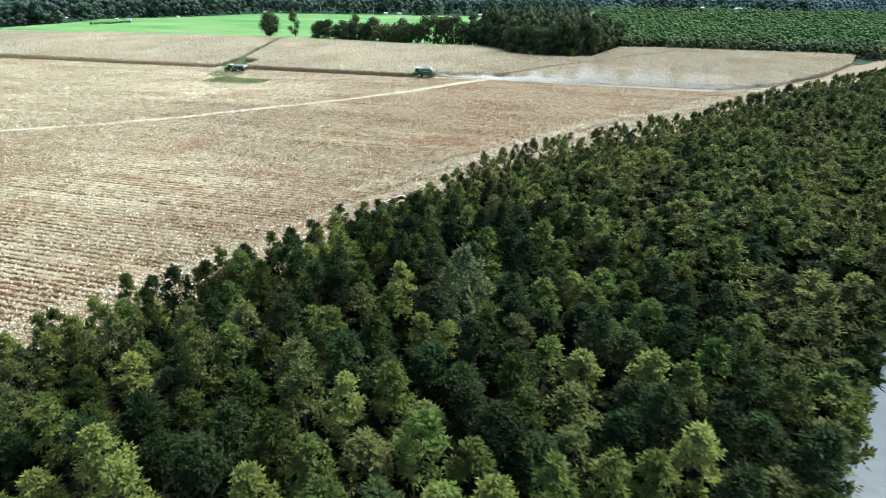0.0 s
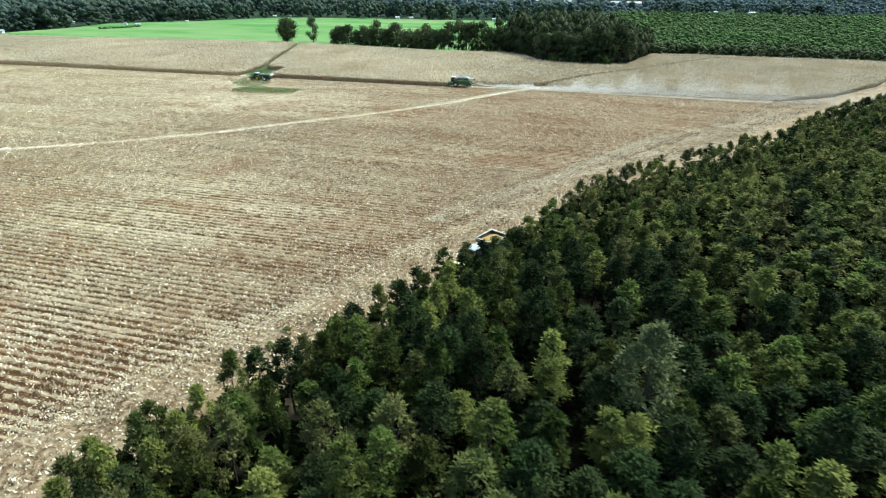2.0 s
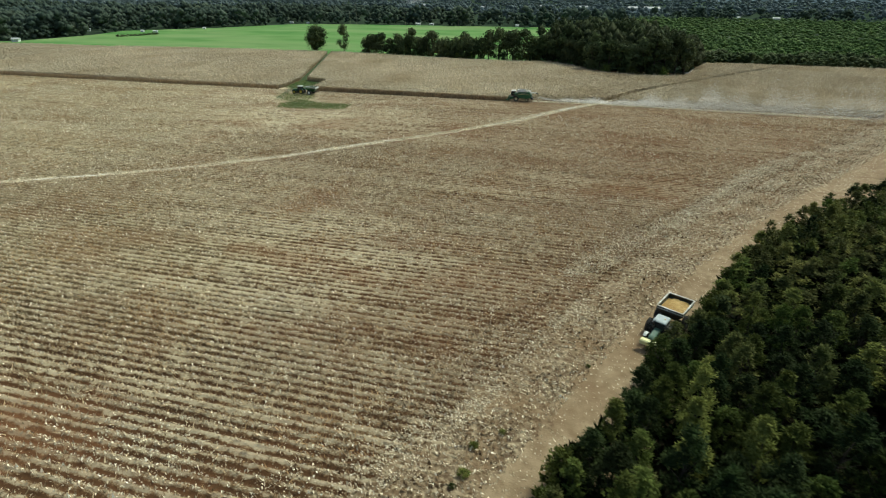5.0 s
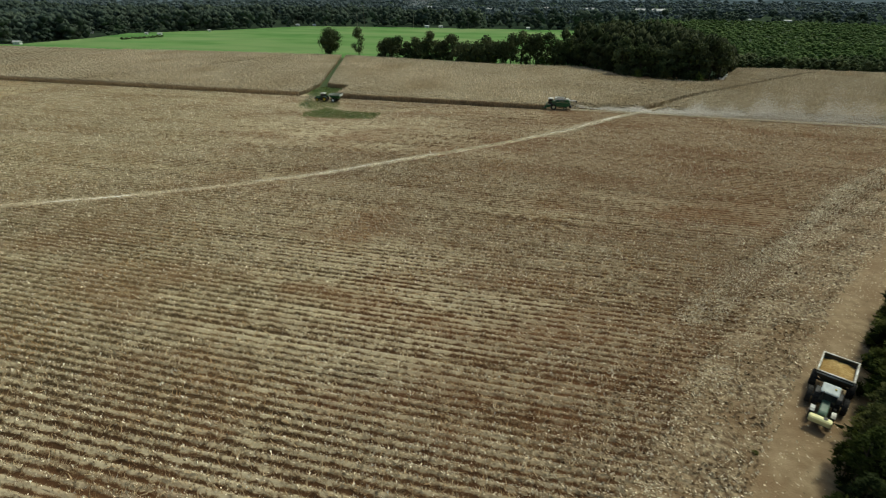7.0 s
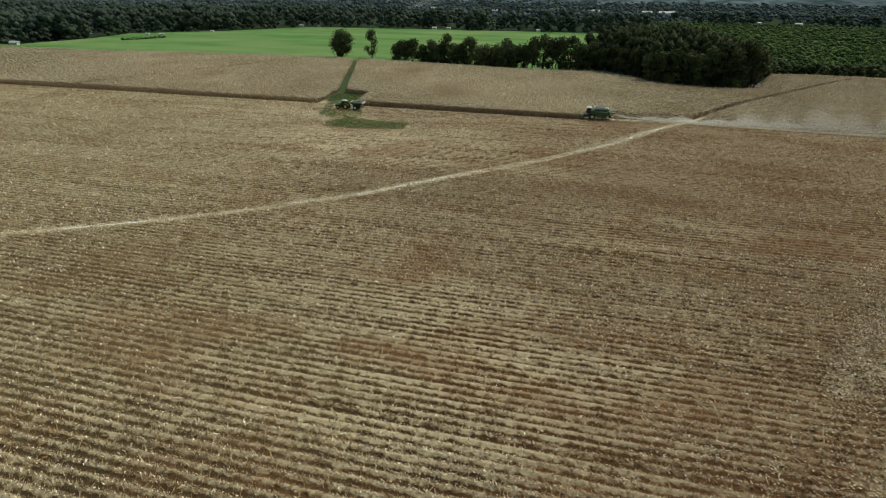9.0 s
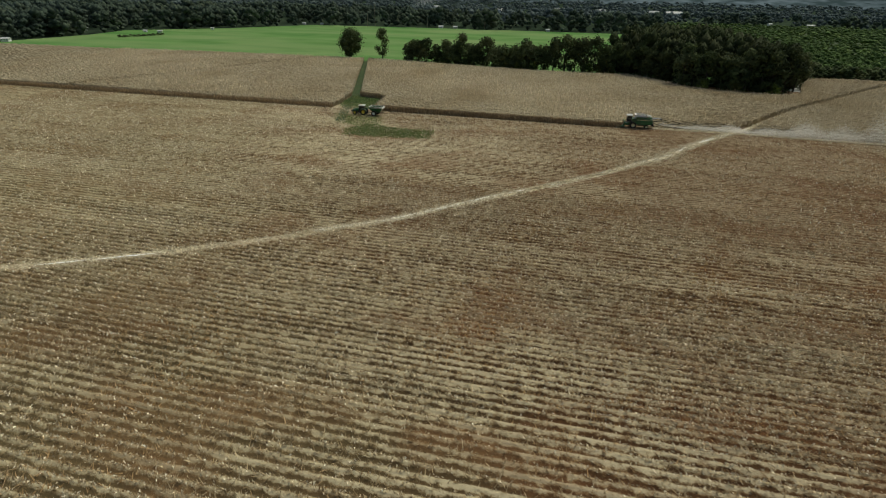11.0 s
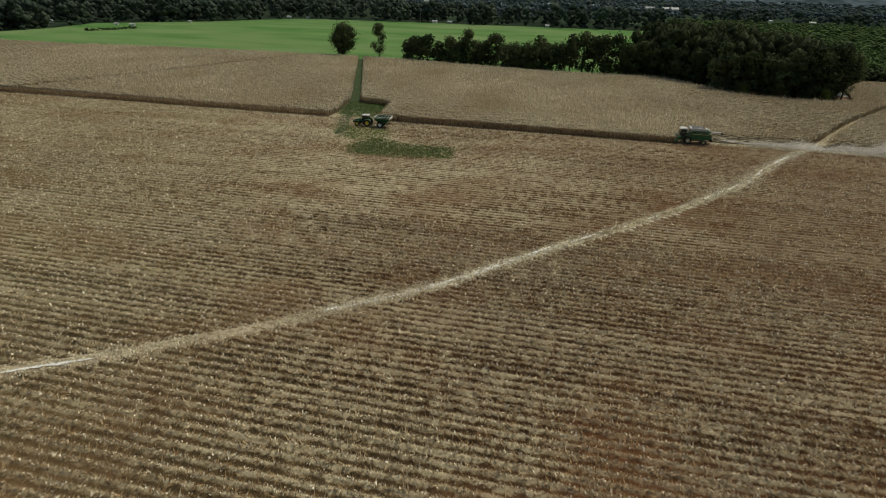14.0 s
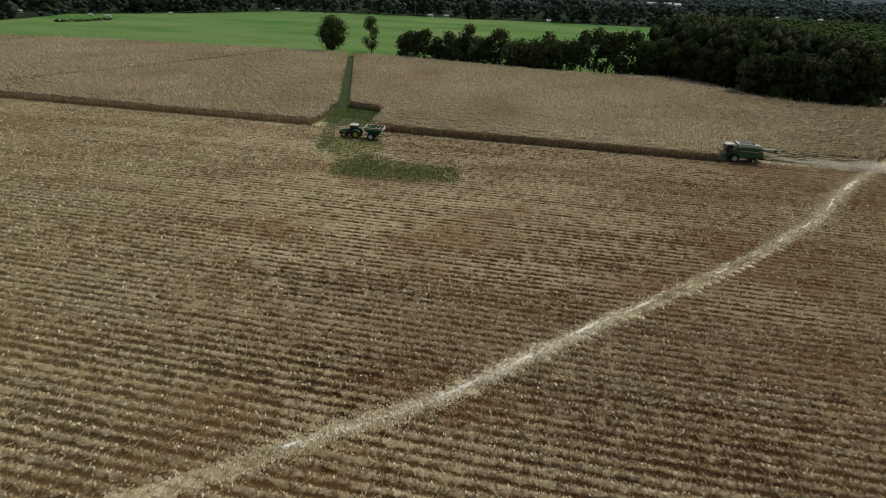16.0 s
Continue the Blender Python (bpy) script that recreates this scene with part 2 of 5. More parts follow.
M_HAZED_WOOD = material("hazed_far_leaves", (0.092, 0.120, 0.114), (0.172, 0.208, 0.202), 0.03, (0.140, 0.175, 0.182), 0.006, 0.9, leaf=0.3, spec=0.0, spread=0.12, per="island")
M_PLANT = material("plantation_leaves", (0.079, 0.132, 0.041), (0.150, 0.212, 0.070), 0.12, (0.102, 0.151, 0.055), 0.02, 0.8, leaf=0.3, spec=0.05, spread=0.22, per="island")
M_PLANT_FLOOR = material("plantation_floor", (0.030, 0.056, 0.018), (0.062, 0.092, 0.032), 0.15, (0.060, 0.080, 0.034), 0.02, 0.95)
M_GREEN = material("green_paint", (0.026, 0.135, 0.044), (0.038, 0.170, 0.058), 2.0, (0.07, 0.12, 0.06), 0.8, 0.4, spec=0.5)
# weathered hopper steel, darkened to carry the shade of its inside
M_HOPPER_SHADE = material("shade_dark_weathered_steel", (0.018, 0.028, 0.018), (0.05, 0.055, 0.035), 3.0, (0.10, 0.075, 0.045), 0.9, 0.6)
M_HOOD = material("dusty_green_hood", (0.060, 0.125, 0.080), (0.110, 0.170, 0.120), 2.0, (0.16, 0.19, 0.15), 0.8, 0.5, spec=0.4)
M_CAP = material("blue_grey_cab_roof", (0.34, 0.38, 0.37), (0.44, 0.48, 0.47), 2.0, rough=0.5)
M_DULL = material("dusty_grey_steel", (0.58, 0.58, 0.53), (0.74, 0.74, 0.68), 2.5, (0.30, 0.27, 0.20), 0.8, 0.6)
M_RIM = material("dusty_pale_rims", (0.55, 0.50, 0.26), (0.70, 0.66, 0.42), 3, rough=0.5)
M_YELLOW = material("yellow_paint", (0.72, 0.50, 0.03), (0.78, 0.56, 0.05), 2.0, rough=0.4, spec=0.5)
M_TYRE = material("tyre_rubber", (0.018, 0.018, 0.018), (0.05, 0.045, 0.038), 5, rough=0.9, bump=0.3)
M_BLACK = material("black_plastic", (0.02, 0.02, 0.02), (0.035, 0.035, 0.035), 4, rough=0.5)
M_WHITE = material("white_paint", (0.72, 0.72, 0.69), (0.80, 0.80, 0.77), 3, (0.58, 0.56, 0.50), 0.9, 0.45)
M_GREY = material("grey_steel", (0.30, 0.31, 0.31), (0.42, 0.43, 0.43), 3, rough=0.45, metal=0.6)
M_PALE = material("pale_yellow_plastic", (0.74, 0.70, 0.34), (0.80, 0.77, 0.42), 3, rough=0.5)
M_GLASS = material("dark_glass", (0.02, 0.025, 0.028), (0.03, 0.035, 0.04), 1, rough=0.05, spec=0.6)
M_GRAIN = material("corn_grain", (0.30, 0.19, 0.06), (0.50, 0.355, 0.14), 5, (0.30, 0.18, 0.05), 0.8, 0.8, bump=0.6, bump_scale=12)
M_DUST = material("harvest_dust", (0.82, 0.79, 0.73), (0.90, 0.87, 0.82), 1, leaf=0.6, spec=0.0)
M_SMOKE = material("grey_smoke", (0.66, 0.67, 0.68), (0.74, 0.75, 0.76), 1, leaf=0.5)
M_ROOF = material("pale_metal_roof", (0.40, 0.40, 0.40), (0.52, 0.52, 0.51), 1, rough=0.6)
M_WALLS = material("white_siding", (0.74, 0.74, 0.72), (0.82, 0.82, 0.80), 1, rough=0.7)
M_WOOD = material("weathered_wood", (0.20, 0.17, 0.13), (0.32, 0.28, 0.22), 5, rough=0.9)


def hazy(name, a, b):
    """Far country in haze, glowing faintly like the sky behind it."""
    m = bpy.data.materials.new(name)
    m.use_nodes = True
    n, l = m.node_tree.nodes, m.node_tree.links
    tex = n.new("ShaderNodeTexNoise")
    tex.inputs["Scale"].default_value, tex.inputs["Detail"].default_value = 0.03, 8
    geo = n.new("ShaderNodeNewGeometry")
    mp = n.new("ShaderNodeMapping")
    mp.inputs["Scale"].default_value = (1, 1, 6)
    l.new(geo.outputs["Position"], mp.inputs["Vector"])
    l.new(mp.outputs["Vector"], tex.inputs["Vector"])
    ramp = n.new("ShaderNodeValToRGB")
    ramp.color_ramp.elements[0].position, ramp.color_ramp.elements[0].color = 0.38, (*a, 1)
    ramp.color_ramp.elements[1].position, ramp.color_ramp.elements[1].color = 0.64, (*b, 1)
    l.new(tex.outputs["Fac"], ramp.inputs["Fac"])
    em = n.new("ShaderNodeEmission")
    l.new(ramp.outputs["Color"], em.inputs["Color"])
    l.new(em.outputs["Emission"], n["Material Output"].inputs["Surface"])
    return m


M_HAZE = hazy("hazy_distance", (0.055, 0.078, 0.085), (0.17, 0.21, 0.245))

# ---------------------------------------------------------------- mesh helpers
def mesh_of(name, verts, faces, mat, smooth=False):
    """A mesh from arrays; faces: an (n, 3) or (n, 4) array, or a list of such arrays."""
    verts = np.ascontiguousarray(verts, dtype=np.float32)
    faces = faces if isinstance(faces, list) else [faces]
    loops = np.concatenate([np.asarray(q).ravel() for q in faces]).astype(np.int32)
    sizes = np.concatenate([np.full(len(q), np.asarray(q).shape[1]) for q in faces])
    starts = np.concatenate([[0], np.cumsum(sizes)[:-1]]).astype(np.int32)
    me = bpy.data.meshes.new(name)
    me.vertices.add(len(verts))
    me.vertices.foreach_set("co", verts.ravel())
    me.loops.add(len(loops))
    me.loops.foreach_set("vertex_index", loops)
    me.polygons.add(len(starts))
    me.polygons.foreach_set("loop_start", starts)
    me.update(calc_edges=True)
    if smooth:
        me.polygons.foreach_set("use_smooth", np.ones(len(starts), dtype=bool))
    me.materials.append(mat)
    return me


def inside(x, y, poly):
    """Whether points lie in a polygon."""
    r = np.zeros(np.shape(x), bool)
    for (x0, y0), (x1, y1) in zip(poly, poly[1:] + poly[:1]):
        if y0 != y1:
            r ^= ((y0 > y) != (y1 > y)) & (x < (x1 - x0) * (y - y0) / (y1 - y0) + x0)
    return r


def line_x(y, pts):
    """x on a polyline given by rising y."""
    return np.interp(y, [p[1] for p in pts], [p[0] for p in pts])


def dist_to(x, y, pts):
    """Distance of points from a polyline."""
    d = np.full(np.shape(x), 1e9)
    for (x0, y0), (x1, y1) in zip(pts, pts[1:]):
        dx, dy = x1 - x0, y1 - y0
        t = np.clip(((x - x0) * dx + (y - y0) * dy) / (dx * dx + dy * dy), 0, 1)
        d = np.minimum(d, np.hypot(x - x0 - t * dx, y - y0 - t * dy))
    return d


def smooth_line(pts, step):
    """A polyline resampled by length along a Catmull-Rom curve."""
    p = np.array([pts[0]] + list(pts) + [pts[-1]], float)
    out = []
    for i in range(1, len(p) - 2):
        k = max(2, int(np.linalg.norm(p[i + 1] - p[i]) / step))
        t = np.linspace(0, 1, k, endpoint=False)[:, None]
        a, b, c, d = p[i - 1], p[i], p[i + 1], p[i + 2]
        out.append(0.5 * (2 * b + (c - a) * t + (2 * a - 5 * b + 4 * c - d) * t ** 2 + (3 * b - a - 3 * c + d) * t ** 3))
    out.append(p[-1:])
    return np.concatenate(out)


def ribbon(name, pts, offsets, mat, z, rough_z=0.0, step=1.0, edge=0.0, droop=True):
    """A strip of ground along a line; offsets to the left of the way. Its two outer edges dip below the ground."""
    c = smooth_line(pts, step)
    d = np.gradient(c, axis=0)
    d /= np.linalg.norm(d, axis=1)[:, None]
    nrm = np.stack([-d[:, 1], d[:, 0]], 1)
    v = []
    for k, o in enumerate(offsets):
        out = k in (0, len(offsets) - 1)
        oo = o + (rng.normal(0, edge, len(c)) if out and edge else 0)
        q = c + nrm * np.broadcast_to(oo, len(c))[:, None]
        zz = np.full(len(c), z) + rng.normal(0, rough_z, len(c)) if rough_z else np.full(len(c), float(z))
        if out and droop:
            zz[:] = -0.12
        v.append(np.c_[q, zz])
    v = np.stack(v, 1)
    n, m = v.shape[:2]
    i = np.arange(n - 1)[:, None] * m + np.arange(m - 1)[None]
    f = np.stack([i, i + m, i + m + 1, i + 1], -1).reshape(-1, 4)[:, ::-1]
    return mesh_of(name, v.reshape(-1, 3), f, mat, True)


def part(name, bm, mat, parent=None, label=""):
    """Links a bmesh as one mesh object under a thing or a part."""
    bmesh.ops.recalc_face_normals(bm, faces=bm.faces)
    me = bpy.data.meshes.new(name)
    bm.to_mesh(me)
    bm.free()
    me.materials.append(mat)
    ob = new(name, me)
    ob.parent = parent
    return tagged(ob, label) if label else ob


def box(size, at=(0, 0, 0), bevel=0.03, bm=None, rot=None):
    bm = bm or bmesh.new()
    m = Matrix.Translation(at) @ (rot or Matrix()) @ Matrix.Diagonal((*size, 1))
    r = bmesh.ops.create_cube(bm, size=1, matrix=m)
    if bevel:
        edges = list({e for v in r["verts"] for e in v.link_edges})
        bmesh.ops.bevel(bm, geom=edges, offset=bevel, segments=1, affect="EDGES")
    return bm


def rod(a, b, radius, radius2=None, sides=10, bm=None):
    bm = bm or bmesh.new()
    a, b = Vector(a), Vector(b)
    m = Matrix.Translation((a + b) / 2) @ (b - a).to_track_quat("Z", "Y").to_matrix().to_4x4()
    bmesh.ops.create_cone(bm, cap_ends=True, segments=sides, radius1=radius, radius2=radius if radius2 is None else radius2,
                          depth=(b - a).length, matrix=m)
    return bm


def slab(profile, width, at=0.0, bevel=0.04, bm=None):
    """A profile in x, z drawn out along y."""
    bm = bm or bmesh.new()
    a = [bm.verts.new((x, at - width / 2, z)) for x, z in profile]
    b = [bm.verts.new((x, at + width / 2, z)) for x, z in profile]
    n = len(profile)
    faces = [bm.faces.new(a), bm.faces.new(b[::-1])] + [bm.faces.new((a[i], b[i], b[(i + 1) % n], a[(i + 1) % n])) for i in range(n)]
    if bevel:
        bmesh.ops.bevel(bm, geom=list({e for f in faces for e in f.edges}), offset=bevel, segments=1, affect="EDGES")
    return bm


def ring(profile, sides, at, bm=None):
    """A profile of (radius, y) turned about a wheel's axle along y."""
    bm = bm or bmesh.new()
    rows = []
    for i in range(sides):
        a = 2 * math.pi * i / sides
        rows.append([bm.verts.new((at[0] + r * math.cos(a), at[1] + y, at[2] + r * math.sin(a))) for r, y in profile])
    n = len(profile)
    for i in range(sides):
        for j in range(n):
            bm.faces.new((rows[i][j], rows[(i + 1) % sides][j], rows[(i + 1) % sides][(j + 1) % n], rows[i][(j + 1) % n]))
    return bm


def empty(name, m, label, category, group=""):
    ob = new(name)
    ob.matrix_world = m
    return tagged(ob, label, category, group)

# ---------------------------------------------------------------- the plan
ROAD = [(-78, -40), (-62, 2), (-47, 32), (-41, 43), (-36, 54), (-28.5, 69), (-18, 88), (0, 115), (18, 138), (57, 193), (92, 236), (150, 305)]
EDGE = [(-64, -40), (-53.2, 2), (-42.8, 28), (-37.8, 39), (-35.6, 44), (-32.4, 49), (-29.7, 55), (-26.7, 60.5), (-23.4, 65), (-21.3, 70.5), (-19.0, 76), (-13.8, 85), (-2.5, 98), (5.5, 106), (21, 122), (37, 147), (46, 158), (82, 197), (150, 270)]
BANK = [(-14, -40), (3, 2), (19, 30), (34, 57), (60, 102), (110, 180), (200, 290)]
TRACK = [(-215, 50), (-190, 59.5), (-165, 72), (-144.5, 83.5), (-136, 87.8), (-124.3, 94.6), (-112.6, 102.4), (-107.1, 106.8), (-97.5, 114.5), (-87.4, 125.2), (-75.2, 137.2), (-65.1, 147.8), (-59.2, 155.0), (-52.8, 162.6), (-45, 174.8), (-36.2, 186.6), (-28.2, 196.2), (-13.3, 218.3), (0.4, 236), (21, 261), (44, 288)]
TRACK_LEFT = [(-241, 180), (-233.5, 198), (-225, 217), (-215, 240), (-202, 271), (-194, 296)]
FRONT = 188.0
# x, y, length, width, height, turn
HOUSES = [(-397, 299, 5.1, 3.7, 2.0, 20), (-424, 381, 4.5, 3.7, 2.2, 60), (-378, 387, 3.3, 2.8, 1.7, 10), (-365, 386, 4.5, 3.1, 1.8, 15), (-351, 426, 3.3, 2.5, 1.9, 0), (-301, 512, 3.9, 3.1, 1.8, 30), (-318, 512, 4.5, 3.1, 1.7, 5), (-194, 522, 5.8, 4.3, 2.3, 8), (-182, 526, 5.1, 3.7, 1.9, 0),
          (-103, 526, 4.5, 3.7, 2.2, 5), (35.1, 832.5, 19.8, 8.1, 5.9, 12), (11.7, 841.5, 12.6, 7.2, 5.9, 0), (118, 720, 5.8, 4.3, 2.9, 20), (154, 712, 11.3, 4.9, 2.9, 5), (-196.2, 864.0, 10.6, 6.5, 4.3, 0), (-297.0, 882.0, 17.6, 7.5, 4.9, 0), (-108.9, 891.0, 20.5, 7.5, 4.9, 0), (-54.0, 886.5, 11.6, 6.5, 4.9, 0)]
CORN_LEFT = [(-460, 190), (-142, FRONT), (-142.0, 195), (-143.7, 206), (-172.8, 290), (-285, 283), (-470, 272)]
CORN_RIGHT = [(-129, FRONT), (-60, FRONT - 0.5), (-59.5, 191), (36, 185.5), (61, 202), (84, 229), (104, 262), (116, 291), (36, 297), (14, 291), (8, 276), (5, 264),
              (1, 252), (-6.5, 247.5), (-17, 247.5), (-28, 249.5), (-36.6, 256.5), (-44, 269), (-54, 278), (-78, 277), (-96, 277), (-153, 287), (-170.7, 290),
              (-141.6, 208.5), (-140.2, 206.2), (-137.6, 205.2), (-134.2, 204.8), (-131.6, 203), (-130.6, 199), (-130.2, 194)]

# ---------------------------------------------------------------- ground
def plane(name, x0, x1, y0, y1, z, step, mat):
    gx, gy = np.arange(x0, x1 + step, step), np.arange(y0, y1 + step, step)
    X, Y = np.meshgrid(gx, gy)
    i = np.arange(len(gy) - 1)[:, None] * len(gx) + np.arange(len(gx) - 1)[None]
    f = np.stack([i, i + 1, i + len(gx) + 1, i + len(gx)], -1).reshape(-1, 4)
    return mesh_of(name, np.c_[X.ravel(), Y.ravel(), np.full(X.size, z)], f, mat)


ground = tagged(new("ground", plane("ground", -2400, 2400, -600, 3600, -0.62, 200, M_FAR_FLOOR)),
                "dark woodland ground reaching to the horizon", "ground", kind="structure")


def furrows():
    """The harvested field: ridges along x, one a row, with worn tops."""
    ys = []
    y = -30.0
    while y < 266:
        near = 15 < y < 196
        ys += [y, y + ROW * 0.3, y + ROW * 0.5, y + ROW * 0.8] if near else [y]
        y += ROW if near else 6 * ROW
    ys = np.array(ys)
    k = np.round((ys % ROW) / ROW, 1)
    xs = np.concatenate([np.arange(-620, -250, 6), np.arange(-250, 112, 5.0)])
    X, Y = np.meshgrid(xs, ys)
    right = line_x(Y, ROAD) - 3.0
    X = np.minimum(X, right)
    phase = ((Y + 30) % ROW) / ROW
    h = 0.135 * np.cos(2 * np.pi * phase) - 0.03
    h = np.where((Y > 15) & (Y < 196), h, -0.03) + rng.normal(0, 0.018, X.shape)
    i = np.arange(len(ys) - 1)[:, None] * len(xs) + np.arange(len(xs) - 1)[None]
    f = np.stack([i, i + 1, i + len(xs) + 1, i + len(xs)], -1).reshape(-1, 4)
    keep = (X.ravel()[f].max(1) - X.ravel()[f].min(1)) > 0.05
    return mesh_of("field", np.c_[X.ravel(), Y.ravel(), h.ravel()], f[keep], M_STUBBLE)


field = tagged(new("field", furrows()), "harvested corn field with brown stubble rows and pale husks", "field", kind="structure")
tagged(new("headland", ribbon("headland", ROAD, [6.5, 6, 5.2, 4.4, 3.6, 2.6, 1, -0.5, -2.2], M_HEADLAND, 0.03, 0.03, 1.0, 0.7)),
       "pale trampled corn residue on the headland beside the dirt road", "headland", kind="structure")
tagged(new("road", ribbon("road", ROAD, [0.6, -0.4, -1.4, -2.4, -3.4, -4.4, -5.4, -6.4, -9], M_ROAD, 0.02, 0.015, 1.5, 0.4)),
       "bare tan dirt farm road between field and forest", "road", kind="structure")
tagged(new("meadow", mesh_of("meadow", [(-640, 266, -0.18), (-60, 266, -0.18), (-60, 285, -0.18), (-20, 285, -0.18), (-8, 345, -0.18), (-10, 525, -0.18), (-137, 523, -0.18), (-249, 516, -0.18), (-306, 508, -0.18),
                                         (-350, 440, -0.18), (-372, 420, -0.18), (-400, 392, -0.18), (-392, 352, -0.18), (-400, 300, -0.18), (-640, 284, -0.18)],
                              np.array([list(range(15))]), M_GRASS)),
       "bright green mown meadow behind the corn", "meadow", kind="structure")


def filled(name, outline, mat, z, cell=2.0, ragged=0.0):
    """A ground patch over the cells inside an outline."""
    p = np.array(outline)
    gx, gy = np.arange(p[:, 0].min(), p[:, 0].max() + cell, cell), np.arange(p[:, 1].min(), p[:, 1].max() + cell, cell)
    X, Y = np.meshgrid(gx, gy)
    cx_, cy_ = X[:-1, :-1] + cell / 2, Y[:-1, :-1] + cell / 2
    ok = inside(cx_, cy_, outline) & (dist_to(cx_, cy_, list(outline) + [outline[0]]) > ragged * rng.random(cx_.shape) ** 1.5)
    i = (np.arange(len(gy) - 1)[:, None] * len(gx) + np.arange(len(gx) - 1)[None])[ok]
    f = np.stack([i, i + 1, i + len(gx) + 1, i + len(gx)], -1)
    return mesh_of(name, np.c_[X.ravel(), Y.ravel(), z + rng.normal(0, 0.04, X.size)], f, mat)


forest_outline = EDGE + BANK[::-1]
tagged(new("forest_floor", mesh_of("forest_floor", [(x, y, -0.1) for x, y in forest_outline], np.array([range(len(forest_outline))]), M_FOREST_FLOOR)), "forest floor with the trees' shade put into its near-black colour", "forest floor", kind="structure")
tagged(new("river", mesh_of("river", [(*p, -0.5) for p in BANK] + [(400, 290, -0.5), (400, -40, -0.5)], np.array([list(range(9))]), M_WATER)),
       "grey river water reflecting the sky beside the forest", "water", kind="structure")
LANE = [(-133, 172), (-137, 184), (-140, 196), (-143, 206.5), (-172, 290)]
tagged(new("grass_lane", ribbon("grass_lane", LANE, [1.7, 1.1, 0.55, 0, -0.55, -1.1, -1.7], M_WEEDS, 0.08, 0.02, 1.5, 0.3)),
       "dark green grass lane through the standing corn", "lane", kind="structure")
PATCH_A = [(-143.5, 207.5), (-138, 206), (-132, 204), (-130, 198), (-130, 189), (-138, 187.5), (-144.5, 193)]
PATCH_C = [(-139, 181), (-125, 183), (-120.5, 171), (-127, 168), (-134, 170)]
PATCH_B = [(-129, 165), (-126.5, 158.5), (-116, 159), (-105.5, 161), (-106, 169.5), (-117, 169.5), (-125, 172)]
tagged(new("grass_patch", filled("grass_patch", PATCH_A, M_WEEDS, 0.05, 0.5, 1.5)), "green weedy grass where the lane meets the stubble", "grass", kind="structure")
for name, pts, mat in (("wheel_track", TRACK[:9], M_TRACK), ("wheel_track", TRACK[8:], M_PALE_TRACK)):
    tagged(new(name, ribbon(name, pts, [0.95, 0.6, 0.25, 0.0, -0.25, -0.6, -0.95], mat, 0.04, 0.012, 0.5, 0.28)),
           "pale curved irrigation wheel track across the stubble", "track", kind="structure")
tagged(new("sand_patch", filled("sand_patch", [(0, 265.5), (6, 263.5), (9, 268), (12, 284), (8, 283), (5, 273)], M_SAND_GLINT, 0.06, 0.6, 1.5)), "pale bare sand at the corner of the wood", "sand", kind="structure")

# ---------------------------------------------------------------- standing corn
def corn_rows():
    V, F, n0 = [], [], 0
    y = FRONT - 1
    while y < 298:
        x = np.arange(-440, 120, 0.9)
        yy = np.full(len(x), y)
        ok = inside(x, yy, CORN_LEFT) | inside(x, yy, CORN_RIGHT)
        ok &= dist_to(x, yy, TRACK) > np.where(yy < 199, 1.7, 0.95)
        ok &= dist_to(x, yy, TRACK_LEFT) > 0.9
        ok &= dist_to(x, yy, LANE) > 0.6
        n = len(x)
        top = 1.5 + rng.normal(0, 0.12, n) + 0.15 * np.sin(x * 0.05 + y * 0.07)
        top = np.where(x > -59, top * np.clip((y - 188.5) / 6.5 + 0.1 * rng.normal(0, 1, n), 0.05, 1), top)
        ok &= (x < -59) | (y > 190.5)
        jit = rng.normal(0, 0.09, (3, n))
        v = np.stack([np.c_[x, yy - 0.30 + jit[0], np.zeros(n)], np.c_[x + jit[2], yy - 0.47 + jit[1], top * 0.95],
                      np.c_[x + jit[2], yy + jit[0], top], np.c_[x, yy + 0.56 + jit[1], top * 0.9]], 1)
        i = np.where(ok[:-1] & ok[1:])[0] * 4
        for a in (0, 1, 2):
            F.append(np.stack([i + a, i + 4 + a, i + 5 + a, i + 1 + a], 1) + n0)
        V.append(v.reshape(-1, 3))
        n0 += 4 * n
        y += ROW
    return np.concatenate(V), np.concatenate(F)


cv, cf = corn_rows()
# a darker, browner copy of the corn takes over towards the east, plant by plant
browner = rng.random(len(cf)) < np.clip((cv[cf[:, 0], 0] + 75) / 70, 0, 1)
for pick, mat, label in ((~browner, M_CORN, "ripe dry tan corn standing in dense rows"), (browner, M_CORN_BROWN, "browner dry corn standing in dense rows")):
    used, index = np.unique(cf[pick], return_inverse=True)
    tagged(new("standing_corn", mesh_of("standing_corn", cv[used], index.reshape(-1, 4), mat)), label, "corn", kind="stuff")


def blades(x, y, z0, h, w, lean, mat, name, n_tris=1):
    """Single upright blades: a triangle each, leaning at random."""
    n = len(x)
    a = rng.random(n) * 2 * np.pi
    dx, dy = np.cos(a) * w / 2, np.sin(a) * w / 2
    lx, ly = rng.normal(0, lean, n) * h, rng.normal(0, lean, n) * h
    v = np.stack([np.c_[x - dx, y - dy, z0], np.c_[x + dx, y + dy, z0], np.c_[x + lx, y + ly, z0 + h]], 1).reshape(-1, 3)
    return mesh_of(name, v, np.arange(3 * n).reshape(-1, 3), mat)


def scatter(n, x0, x1, y0, y1):
    return rng.uniform(x0, x1, n), rng.uniform(y0, y1, n)


